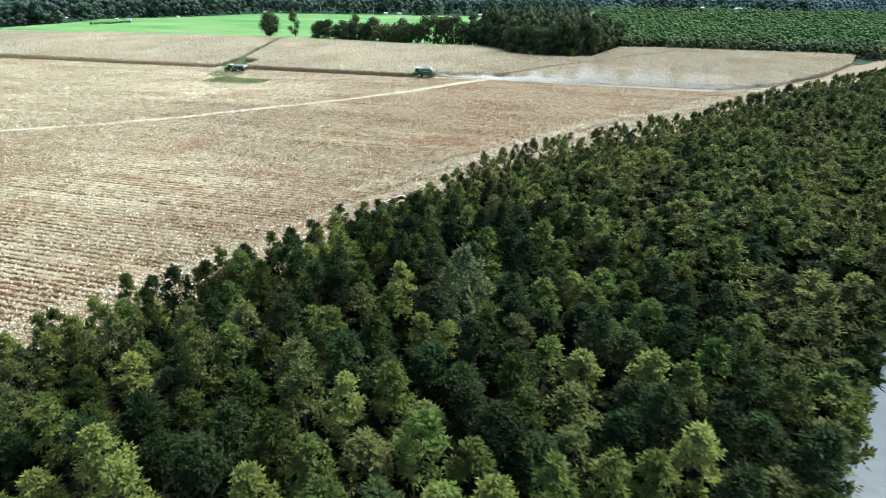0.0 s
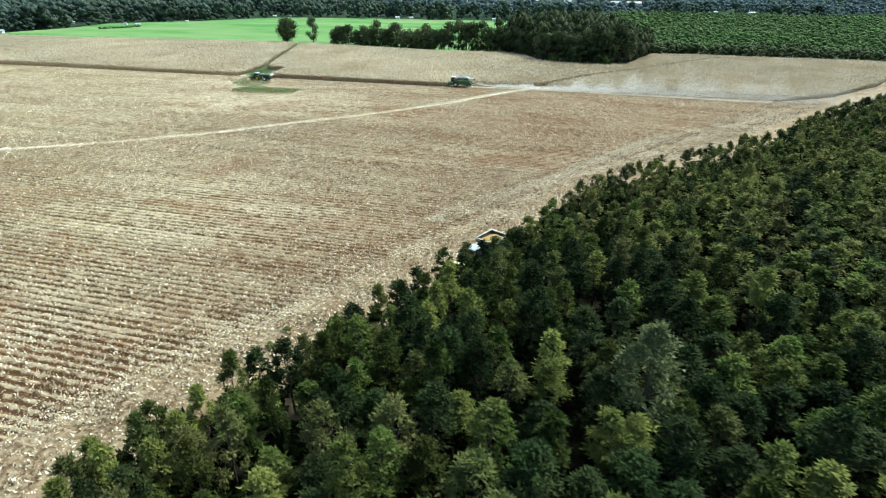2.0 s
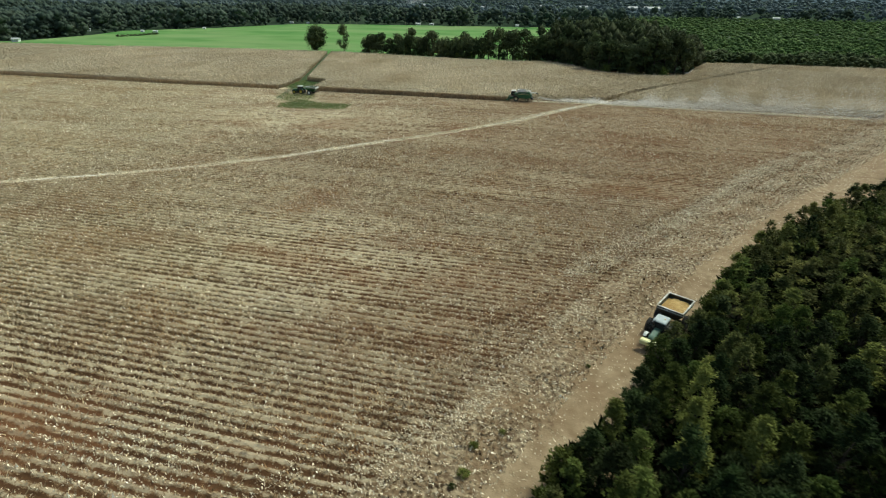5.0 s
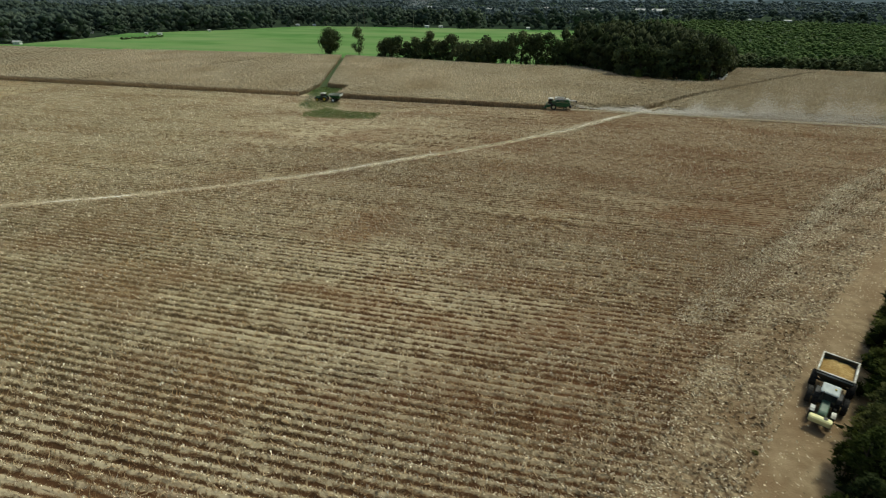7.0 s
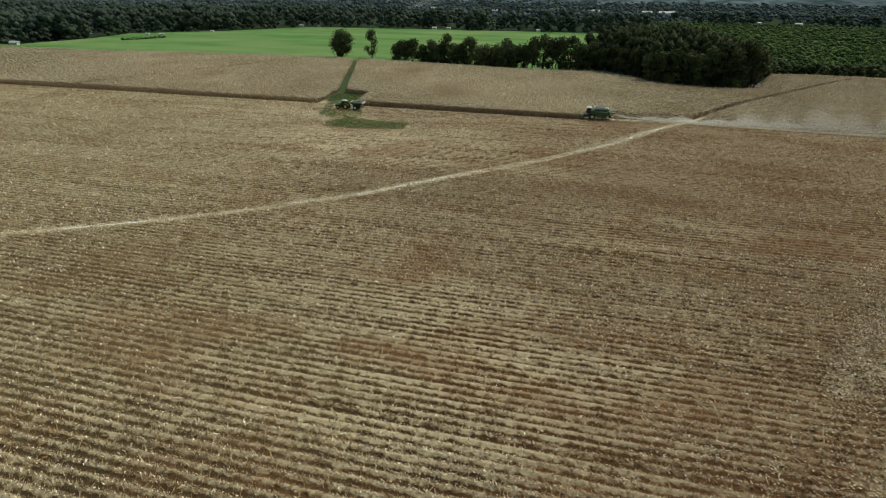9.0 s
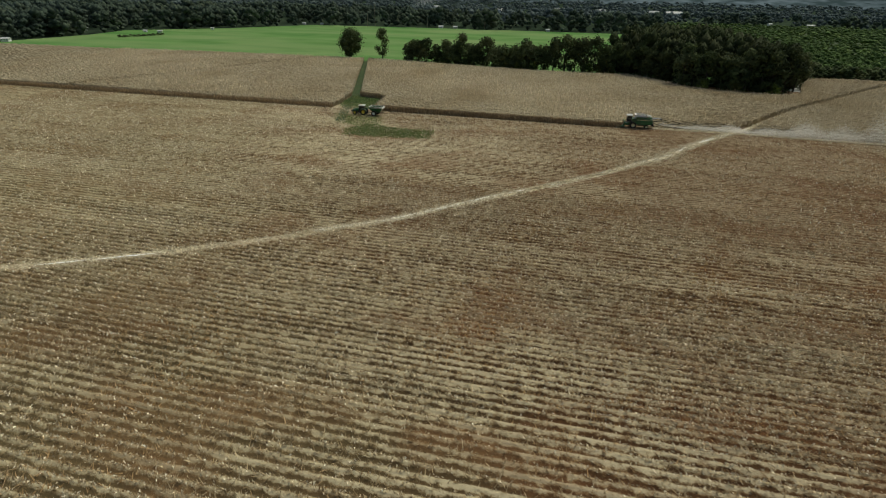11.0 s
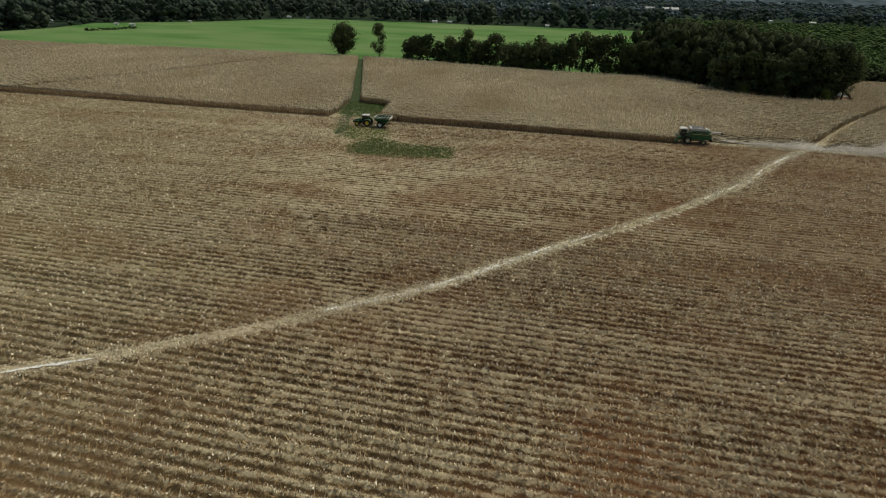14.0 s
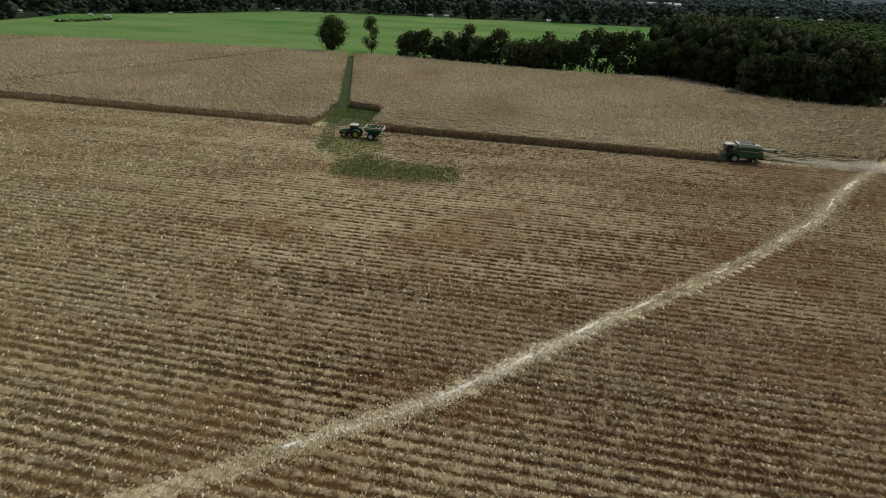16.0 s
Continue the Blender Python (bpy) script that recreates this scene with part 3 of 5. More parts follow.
x, y = scatter(270000, -300, 116, FRONT - 0.8, 292)
y = np.round(y / ROW) * ROW - 0.15 + rng.normal(0, 0.34, len(y)) + (FRONT - 1) % ROW
ok = (inside(x, y, CORN_LEFT) | inside(x, y, CORN_RIGHT)) & (dist_to(x, y, TRACK) > 1.0) & (dist_to(x, y, LANE) > 0.7) & (dist_to(x, y, TRACK_LEFT) > 0.9) & ((x < -59) | (y > 194))
x, y = x[ok], y[ok]
browner = rng.random(len(x)) < np.clip((x + 75) / 70, 0, 1)
for pick, mat, label in ((~browner, M_CORN_LEAF, "dry corn leaves and tassels above the rows"), (browner, M_CORN_LEAF_BROWN, "browner corn leaves and tassels above the rows")):
    n = pick.sum()
    tops = blades(x[pick], y[pick], rng.uniform(0.8, 1.3, n), rng.uniform(0.55, 1.15, n), 0.2, 0.15, mat, "corn_leaves")
    tagged(new("corn_leaves", tops), label, "corn leaves", kind="stuff")

# stalks that show along the open edges of the corn
def edge_stalks(x0, x1, n, mat, label):
    x = rng.uniform(x0, x1, n)
    y = FRONT - 0.5 - 0.4 * rng.random(n) ** 2 + rng.normal(0, 0.12, n)
    z = rng.uniform(-0.1, 0.7, n)
    tagged(new("corn_stalks", blades(x, y, z, rng.uniform(0.5, 1.3, n), 0.14, 0.13, mat, "corn_stalks")), label, "corn", kind="stuff")


def edge_stalks_along(pts, n, mat, label):
    c = smooth_line(pts, 0.1)
    q = c[rng.integers(0, len(c), n)] + rng.normal(0, 0.16, (n, 2))
    tagged(new("corn_stalks", blades(q[:, 0], q[:, 1], rng.uniform(-0.1, 0.7, n), rng.uniform(0.5, 1.3, n), 0.14, 0.13, mat, "corn_stalks")), label, "corn", kind="stuff")


edge_stalks_along([(-141.6, 208.3), (-140.2, 205.9), (-137.6, 204.9), (-134.2, 204.5), (-131.4, 202.8), (-130.4, 199), (-130.0, 194), (-129.2, 188.5)], 3200, M_BROWN_STALK, "brown stalks round the grassy corner of the corn")
edge_stalks(-128.8, -104, 6500, M_BROWN_STALK, "brown dry stalks along the cut edge of the corn")
edge_stalks(-107, -60.5, 8500, M_BROWN_STALK, "brown broken stalks along the freshly cut edge of the corn")
edge_stalks(-290, -142.2, 9500, M_BROWN_STALK, "brown dry stalks along the cut edge of the corn")

# stubble and husks on the harvested ground
def on_field(x, y):
    return (x < line_x(y, ROAD) + 1.2) & (dist_to(x, y, TRACK) > 0.9) & (~inside(x, y, PATCH_B) | (rng.random(len(x)) < 0.65)) & (~inside(x, y, PATCH_A) | (rng.random(len(x)) < 0.35)) & (~inside(x, y, PATCH_C) | (rng.random(len(x)) < 0.3))


def row_thick(x, y):
    """How thickly residue lies: from row to row, along the rows and in broad patches."""
    k = np.round(y / ROW)
    one = np.sin(k * 12.9898) * 43758.5453
    one = one - np.floor(one)
    two = np.sin(np.floor(k / 8 + 0.02 * np.sin(x * 0.04)) * 78.233) * 24634.6345
    two = two - np.floor(two)
    along = np.sin(x * 0.11 + 7 * one * 6.28) * np.sin(x * 0.037 + k * 0.9)
    broad = np.sin(x * 0.045 + y * 0.021) * np.sin(y * 0.09 + 1.0)
    return 0.5 + 0.34 * (one - 0.5) + 0.36 * (two - 0.5) + 0.16 * along + 0.2 * broad


def to_rows(y, spread):
    return np.round((y + 30) / ROW) * ROW - 30 + rng.normal(0, spread, len(y))


x, y = scatter(230000, -235, 40, 26, 188)
y = to_rows(y, 0.13) + 0.05 * np.sin(x * 0.9 + y * 3.0)
ok = on_field(x, y) & (dist_to(x, y, ROAD) > 9) & (rng.random(len(x)) < 0.35 + row_thick(x, y))
x, y = x[ok], y[ok]
tagged(new("corn_stubble", blades(x, y, np.full(len(x), 0.0), rng.uniform(0.15, 0.42, len(x)), 0.14, 0.7, M_STUB, "corn_stubble")),
       "cut corn stalks standing in rows", "stubble", kind="stuff")


def ridge_z(y):
    return 0.135 * np.cos(2 * np.pi * (y + 30) / ROW) - 0.01


def flakes(x, y, size, mat, name, tilt=0.35, z=0.03):
    n = len(x)
    z = np.broadcast_to(z, n)
    a = rng.random(n) * 2 * np.pi
    s = rng.uniform(0.5, 1.0, n) * size
    w = s * rng.uniform(0.25, 0.5, n)
    t = rng.normal(0, tilt, (2, n)) * s
    c, d = np.cos(a), np.sin(a)
    v = np.stack([np.c_[x - c * s / 2, y - d * s / 2, z], np.c_[x - d * w, y + c * w, z + np.abs(t[0])], np.c_[x + c * s / 2, y + d * s / 2, z + np.abs(t[1])]], 1)
    return mesh_of(name, v.reshape(-1, 3), np.arange(3 * n).reshape(-1, 3), mat)


x, y = scatter(470000, -235, 40, 22, 188)
y = np.where(rng.random(len(x)) < 0.87, to_rows(y, 0.135), y)
open_side = dist_to(x, y, ROAD)
ok = on_field(x, y) & (rng.random(len(x)) < row_thick(x, y) + 0.05 - 0.24 * np.clip((x + 110) / 60, -0.6, 1) + 0.6 * np.clip(1.3 - open_side / 8, 0, 1))
tagged(new("corn_husks", flakes(x[ok], y[ok], 0.28, M_HUSK, "corn_husks", 0.6, ridge_z(y[ok]))), "pale husks and leaves littering the stubble", "husks", kind="stuff")
# thicker drifts of husks here and there
DRIFTS = [(-70, 60.6, 5, 2.2), (-91, 77.8, 6, 2.0), (-63, 81.3, 5, 1.8), (-49.3, 66.5, 3, 1.8), (-60, 75.4, 4, 1.2), (-67.8, 39.5, 5, 2.2), (-59.7, 52, 4, 1.6), (-75, 119.5, 7, 1.5),
          (-90, 110, 6, 1.3), (-140, 105, 12, 2.5), (-174, 124, 16, 3), (-134, 118, 9, 2), (-166, 139, 14, 2.5), (-29, 106, 5, 1.4), (-104, 128, 8, 1.5), (-47, 92, 5, 1.2)]
DX, DY = [], []
for px, py, wx, wy in DRIFTS:
    n = int(110 * wx * wy)
    DX.append(px + rng.normal(0, wx, n))
    DY.append(np.where(rng.random(n) < 0.7, to_rows(py + rng.normal(0, wy, n), 0.2), py + rng.normal(0, wy, n)))
x, y = np.concatenate(DX), np.concatenate(DY)
ok = on_field(x, y)
tagged(new("husk_drifts", flakes(x[ok], y[ok], 0.26, M_TRACK_HUSK, "husk_drifts", 0.4, ridge_z(y[ok]))), "bleached husks lying in drifts on the stubble", "husks", kind="stuff")
x, y = scatter(440000, -150, -22, 42, 132)
near_by = rng.random(len(x)) < 2.0 * np.clip(1.2 - np.hypot((x + 82) / 75, (y - 84) / 52), 0, 1)
x, y = x[near_by], y[near_by]
y = np.where(rng.random(len(y)) < 0.88, to_rows(y, 0.14), y)
ok = on_field(x, y) & (dist_to(x, y, ROAD) > 6) & (rng.random(len(x)) < 0.2 + row_thick(x, y))
x, y = x[ok], y[ok]
half = len(x) // 2
tagged(new("corn_stalk_bits", blades(x[:half], y[:half], np.full(half, 0.0), rng.uniform(0.12, 0.42, half), 0.11, 0.9, M_STUB, "corn_stalk_bits")), "broken corn stalks and leaves among the stubble rows", "stubble", kind="stuff")
tagged(new("corn_leaf_litter", flakes(x[half:], y[half:], 0.2, M_HUSK, "corn_leaf_litter", 0.6, ridge_z(y[half:]))), "curled dry corn leaves among the stubble rows", "husks", kind="stuff")
x, y = scatter(60000, -430, -232, 95, 189)
tagged(new("far_husks", flakes(x, y, 0.42, M_STUB, "far_husks", 0.5)), "pale husks on the far western stubble", "husks", kind="stuff")
x, y = scatter(150000, -60, 60, 22, 190)
ok = (dist_to(x, y, ROAD) < 14 * rng.random(len(x)) ** 0.6) & on_field(x, y)
lines = np.concatenate([smooth_line(ROAD[1:10], 1.0)])
d = np.gradient(lines, axis=0)
d /= np.linalg.norm(d, axis=1)[:, None]
LX, LY = [], []
for off in (4.6, 6.0, 7.6, 9.0, 10.8, 12.6):
    k = rng.integers(0, len(lines) - 1, 13000 if off < 8 else 6500)
    along = k + rng.random(len(k))
    k = k[(np.sin(along * 0.13 + off * 2) + np.sin(along * 0.31 + off * 5) > rng.uniform(-1.4, 1.2, len(k)) + 0.06 * off - 0.9 * (np.abs(lines[k, 1] - 106) < 16))]
    o = off + 0.5 * np.sin(k * 0.09 + off) + rng.normal(0, 0.28, len(k))
    LX.append(lines[k, 0] - d[k, 1] * o + rng.normal(0, 0.5, len(k)))
    LY.append(lines[k, 1] + d[k, 0] * o + rng.normal(0, 0.5, len(k)))
k = rng.integers(0, len(lines) - 1, 42000)
k = k[(lines[k, 1] > 72) & (lines[k, 1] < 142)]
o = 9.3 + 1.0 * np.sin(lines[k, 1] * 0.11) + rng.normal(0, 1.0, len(k)) * (0.5 + 0.5 * np.sin(lines[k, 1] * 0.35) ** 2)
LX.append(lines[k, 0] - d[k, 1] * o + rng.normal(0, 0.6, len(k)))
LY.append(lines[k, 1] + d[k, 0] * o + rng.normal(0, 0.6, len(k)))
k = rng.integers(0, len(lines) - 1, 30000)
o = rng.uniform(-0.5, 11.5, len(k))
hx_, hy_ = lines[k, 0] - d[k, 1] * o + rng.normal(0, 0.4, len(k)), lines[k, 1] + d[k, 0] * o + rng.normal(0, 0.4, len(k))
keep = np.sin(hx_ * 0.9 + np.sin(hy_ * 0.7) * 2) + np.sin(hy_ * 0.8 + 1.3) > rng.uniform(-1.5, 1.5, len(k))
tagged(new("trampled_stalks", flakes(hx_[keep], hy_[keep], 0.42, M_SOIL_STALK, "trampled_stalks", 0.3, z=0.07)), "trampled brown stalks and bare clods on the headland", "stalks", kind="stuff")
tagged(new("windrow_litter", flakes(np.concatenate(LX), np.concatenate(LY), 0.23, M_TRACK_HUSK, "windrow_litter", z=0.06)), "bleached husks in streaks along the headland", "husks", kind="stuff")
tagged(new("corn_litter", flakes(x[ok], y[ok], 0.25, M_HUSK, "corn_litter", z=0.06)), "thick pale corn litter on the headland", "husks", kind="stuff")
tagged(new("grass_patch", filled("grass_patch", PATCH_C, M_YOUNG, 0.05, 0.35, 3.0)), "yellowish green grass under the tractor and cart", "grass", kind="structure")
for outline, n, mat in ((PATCH_A, 9000, M_BLADE), (PATCH_B, 19000, M_BLADE), (PATCH_C, 4000, M_YOUNG_BLADE)):
    p = np.array(outline)
    x, y = scatter(n, p[:, 0].min(), p[:, 0].max(), p[:, 1].min(), p[:, 1].max())
    ok = inside(x, y, outline) & (dist_to(x, y, outline + [outline[0]]) > 3.5 * rng.random(n) ** 1.5)
    tagged(new("weeds", blades(x[ok], y[ok], np.full(ok.sum(), 0.02), rng.uniform(0.12, 0.34, ok.sum()), 0.2, 0.7, mat, "weeds")), "tufts of green weeds in the stubble", "weeds", kind="stuff")

# ---------------------------------------------------------------- trees
def leaf_cloud(centres, radii, n, size, seed, squash=0.8):
    """Leaves as small facets on the outside of lumps: arrays of vertices and faces."""
    r = np.random.default_rng(seed)
    w = radii ** 2 / (radii ** 2).sum()
    k = r.choice(len(centres), n, p=w)
    d = r.normal(0, 1, (n, 3))
    d[:, 2] = d[:, 2] * 0.9 + 0.25
    d /= np.linalg.norm(d, axis=1)[:, None]
    c = centres[k] + d * (radii[k] * r.uniform(0.66, 1.1, n))[:, None] * np.array([1, 1, squash])
    u = np.cross(d + r.normal(0, 0.38, (n, 3)), r.normal(0, 1, (n, 3)))
    u /= np.linalg.norm(u, axis=1)[:, None]
    t = np.cross(d + r.normal(0, 0.3, (n, 3)), u)
    t /= np.linalg.norm(t, axis=1)[:, None]
    s = (size * r.uniform(0.6, 1.25, n))[:, None]
    v = np.stack([c - u * s * 0.4 - t * s * 0.36, c - u * s * 0.3 + t * s * 0.42, c + u * s * 0.62 - d * s * 0.1], 1).reshape(-1, 3)
    return v, np.arange(3 * n).reshape(-1, 3)


def cores(centres, radii, seed, scale=0.45):
    """The leafy inside of lumps: rough eight-sided bodies."""
    r = np.random.default_rng(seed)
    o = np.array([(1, 0, 0), (0, 1, 0), (-1, 0, 0), (0, -1, 0), (0, 0, 1), (0, 0, -1)], float)
    tri = np.array([(0, 1, 4), (1, 2, 4), (2, 3, 4), (3, 0, 4), (1, 0, 5), (2, 1, 5), (3, 2, 5), (0, 3, 5)])
    v = centres[:, None] + o[None] * (radii * scale)[:, None, None] * r.uniform(0.75, 1.2, (len(centres), 6, 1))
    f = tri[None] + 6 * np.arange(len(centres))[:, None, None]
    return v.reshape(-1, 3), f.reshape(-1, 3)


def lumps(height, width, base, n, seed, taper=1.0, size=0.42):
    """Lumps of foliage round a stem: centres and radii."""
    r = np.random.default_rng(seed)
    z = base + (height - base) * r.uniform(0, 1, n) ** 0.62
    f = (z - base) / (height - base)
    rad = width / 2 * np.clip(np.sin(np.pi * np.clip(0.12 + 0.80 * f ** taper, 0, 1)), 0.15, 1)
    a = r.uniform(0, 2 * np.pi, n)
    q = rad * np.sqrt(r.uniform(0.1, 1, n)) * 0.78
    c = np.c_[q * np.cos(a), q * np.sin(a), z]
    return c, width * size * r.uniform(0.35, 0.62, n)


def stem(height, radius, seed, limbs=5, reach=0.25):
    """A tapered trunk with limbs."""
    r = random.Random(seed)
    bm = bmesh.new()
    rod((0, 0, -0.2), (r.uniform(-.1, .1), r.uniform(-.1, .1), height * 0.5), radius, radius * 0.6, 7, bm)
    rod((0, 0, height * 0.48), (r.uniform(-.2, .2), r.uniform(-.2, .2), height * 0.92), radius * 0.6, radius * 0.12, 6, bm)
    for i in range(limbs):
        z = height * r.uniform(0.3, 0.7)
        a = r.uniform(0, 6.3)
        rod((0, 0, z), (math.cos(a) * height * reach, math.sin(a) * height * reach, z + height * r.uniform(0.12, 0.25)), radius * 0.35, radius * 0.06, 5, bm)
    return bm


def clumps(height, width, base, n, seed, fat=0.2):
    """Tufts of foliage at the ends of branches, on a domed crown: centres and radii."""
    r = np.random.default_rng(seed)
    f = r.uniform(0, 1, n) ** 0.8
    f[:4] = (1.0, 0.95, 0.9, 0.86)
    rad = width / 2 * (1 - f ** 2.1) ** 0.62 * np.where(f < 0.25, 0.8, 1.0) * r.uniform(0.55, 1.08, n)
    a = np.arange(n) * 2.39996 + r.normal(0, 0.35, n)
    c = np.c_[rad * np.cos(a), rad * np.sin(a), base + (height - base) * f + r.normal(0, 0.12, n)]
    return c, width * fat * r.uniform(0.62, 1.15, n)


def tufts(centres, radii, n, size, seed, loose=0.5):
    """Leafy sprays that point out and up from the tufts' middles: arrays of vertices and faces."""
    r = np.random.default_rng(seed)
    k = r.choice(len(centres), n, p=radii ** 2 / (radii ** 2).sum())
    d = r.normal(0, 1, (n, 3)) + np.array([0, 0, 0.55])
    d /= np.linalg.norm(d, axis=1)[:, None]
    c = centres[k] + d * (radii[k] * r.uniform(0.25, 0.92, n))[:, None]
    way = d + r.normal(0, 0.45, (n, 3)) + np.array([0, 0, 0.1])
    way /= np.linalg.norm(way, axis=1)[:, None]
    side = np.cross(way, d * 0.3 + np.array([0, 0, 0.8]) + r.normal(0, loose, (n, 3)))
    side /= np.linalg.norm(side, axis=1)[:, None]
    s = (size * r.uniform(0.6, 1.3, n))[:, None]
    w = s * r.uniform(0.2, 0.34, n)[:, None]
    v = np.stack([c - side * w, c + side * w, c + way * s], 1).reshape(-1, 3)
    return v, np.arange(3 * n).reshape(-1, 3)


def forest_tree(seed, height, width, base, n_tufts, n_leaves, leaf, mat, trunk, label, fat=0.2):
    """A forest tree of trunk and tufted crown at the origin."""
    c, rad = clumps(height, width, base, n_tufts, seed, fat)
    v, f = tufts(c, rad, n_leaves, leaf, seed + 50)
    root = tagged(new("tree"), label, "tree")
    part("trunk", stem(height * 0.95, trunk, seed, 6, width / height * 0.4), M_BARK, root)
    cv_, cf_ = cores(c, rad, seed, 0.5)
    ob = new("crown", mesh_of("crown", np.concatenate([v, cv_]), [f, cf_ + len(v)], mat))
    ob.parent = root
    return root


def tree_kind(seed, height, width, base, n_lumps, n_leaves, leaf, mat, trunk=0.14, taper=1.0, label="", squash=0.85, size=0.42):
    """A tree of trunk and crown at the origin, and its crown's arrays."""
    c, rad = lumps(height, width, base, n_lumps, seed, taper, size)
    v, f = leaf_cloud(c, rad, n_leaves, leaf, seed + 50, squash)
    root = new("tree")
    tagged(root, label, "tree")
    part("trunk", stem(height * 0.95, trunk, seed, 6, width / height * 0.45), M_BARK, root)
    cv_, cf_ = cores(c, rad, seed)
    ob = new("crown", mesh_of("crown", np.concatenate([v, cv_]), [f, cf_ + len(v)], mat))
    ob.parent = root
    return root, (v, f)


kinds = []
for k in range(8):
    h, w = 8.4 + 0.4 * (k % 4), (2.2, 2.5, 2.7, 2.1, 2.6, 2.4, 2.8, 2.3)[k]
    kinds.append(forest_tree(k + 1, h, w, h * (0.3, 0.36, 0.26, 0.33)[k % 4], 36, 2100, 0.24, (M_LEAF, M_LEAF_DARK, M_LEAF_OLIVE, M_LEAF, M_LEAF_DARK, M_LEAF_FRESH, M_LEAF_DARK, M_LEAF)[k], 0.12, "green broadleaf tree with a tufted narrow crown in the forest", 0.21))

# places between forest edge and river bank: close together and slim along the field, wider apart and broader inside
HOLLOWS = [(-9.4, 47.7), (-14.0, 47.5), (-12.8, 53.0), (-3.3, 44.3), (-5.5, 50.5), (-12.2, 60.0), (2.5, 41), (-20, 33), (8, 58), (16, 66), (3, 72), (20, 88), (-2, 82)]


def forest_places():
    taken, out = {}, []
    for _ in range(30000):
        y = rng.uniform(-34, 225)
        x0, x1 = line_x(y, EDGE) + 0.9, line_x(y, BANK) - 0.6
        x = rng.uniform(x0, x1)
        d = x - x0
        gap = 1.8 + 0.055 * min(max(d - 4, 0), 16) + 0.25 * math.sin(x * 0.31 + 1.0) * math.sin(y * 0.23)
        i, j = int(x // 4), int(y // 4)
        hollow = sum(math.exp(-((x - a) / 3.2) ** 2 - ((y - b) / 2.6) ** 2) for a, b in HOLLOWS)
        if rng.random() < hollow * 0.93 or math.hypot(x + 8.3, y - 39.0) < 2.6 or any(math.hypot(x - a, y - b) < gap for p in (-1, 0, 1) for q in (-1, 0, 1) for a, b in taken.get((i + p, j + q), ())):
            continue
        taken.setdefault((i, j), []).append((x, y))
        out.append((x, y, d))
    return out


spots = forest_places()
spots.sort(key=lambda p: (p[0] + 20) ** 2 / 1.6 + (p[1] - 37) ** 2)


def tree_size(d, y=0):
    """Scale across and upwards for a tree that stands d metres inside the forest."""
    across = rng.uniform(0.8, 1.06) + 0.022 * min(max(d - 5, 0), 18)
    up = rng.uniform(0.56, 0.80) if d < 1.5 else rng.uniform(0.64, 0.88) if d < 4 else rng.uniform(0.58, 0.95)
    if 54 < y < 78 and d < 7:
        up *= 0.86
    return across, up


near, rest = spots[:300], spots[300:]
shrub = forest_tree(31, 3.0, 2.6, 0.3, 20, 850, 0.28, M_LEAF, 0.05, "low green shrub at the forest edge beside the road", 0.22)
shrub["category"], shrub.name, first = "shrub", "shrub", True
for x, y in smooth_line(EDGE[1:15], 1.25):
    if rng.random() < 0.12:
        continue
    m = pose(x + rng.uniform(0.5, 1.5), y + rng.uniform(-0.5, 0.5), -0.1, 0, 0, rng.uniform(0, 360))
    if first:
        shrub.matrix_world, ob, first = m, shrub, False
    else:
        ob = copy_thing(shrub, m)
    k = rng.uniform(0.6, 1.2)
    ob.scale = (k, k, k * rng.uniform(0.8, 1.3))
    ob["group"] = "shrubs at the forest edge"
for x, y in smooth_line(BANK[1:5], 2.2):
    ob = copy_thing(shrub, pose(x - rng.uniform(0.2, 1.6), y, -0.3, 0, 0, rng.uniform(0, 360)))
    k = rng.uniform(0.8, 1.6)
    ob.scale = (k, k, k)
    tagged(ob, "low green shrub overhanging the river bank", group="shrubs on the river bank")
for x, y, k in ((-42.4, 43.0, 0.5), (-42.2, 45.9, 0.42), (-40.2, 48.0, 0.3), (-33.5, 58.5, 0.25), (-43.0, 41.8, 0.3)):
    ob = copy_thing(shrub, pose(x, y, 0.0, 0, 0, x * 40))
    ob.scale = (k * 0.8, k * 0.8, k * 0.4)
    tagged(ob, "small dark weed clump on the headland", "weed", "weed clumps")
pale = forest_tree(77, 11.2, 4.8, 4.2, 46, 3200, 0.34, M_PALE_LEAF, 0.16, "tall pale olive tree rising above the forest", 0.15)
pale.matrix_world = pose(-8.3, 39.0, -0.1, 0, 0, 40)
for i, (x, y, d) in enumerate(near):
    root = kinds[i % 8]
    s = tree_size(d, y)
    m = pose(x, y, -0.1, rng.uniform(-4, 4), rng.uniform(-4, 4), rng.uniform(0, 360))
    if i < 8:
        root.matrix_world, ob = m, root
    else:
        ob = copy_thing(root, m)
    ob.scale = (s[0], s[0], s[1])
    ob["group"] = "trees of the forest"


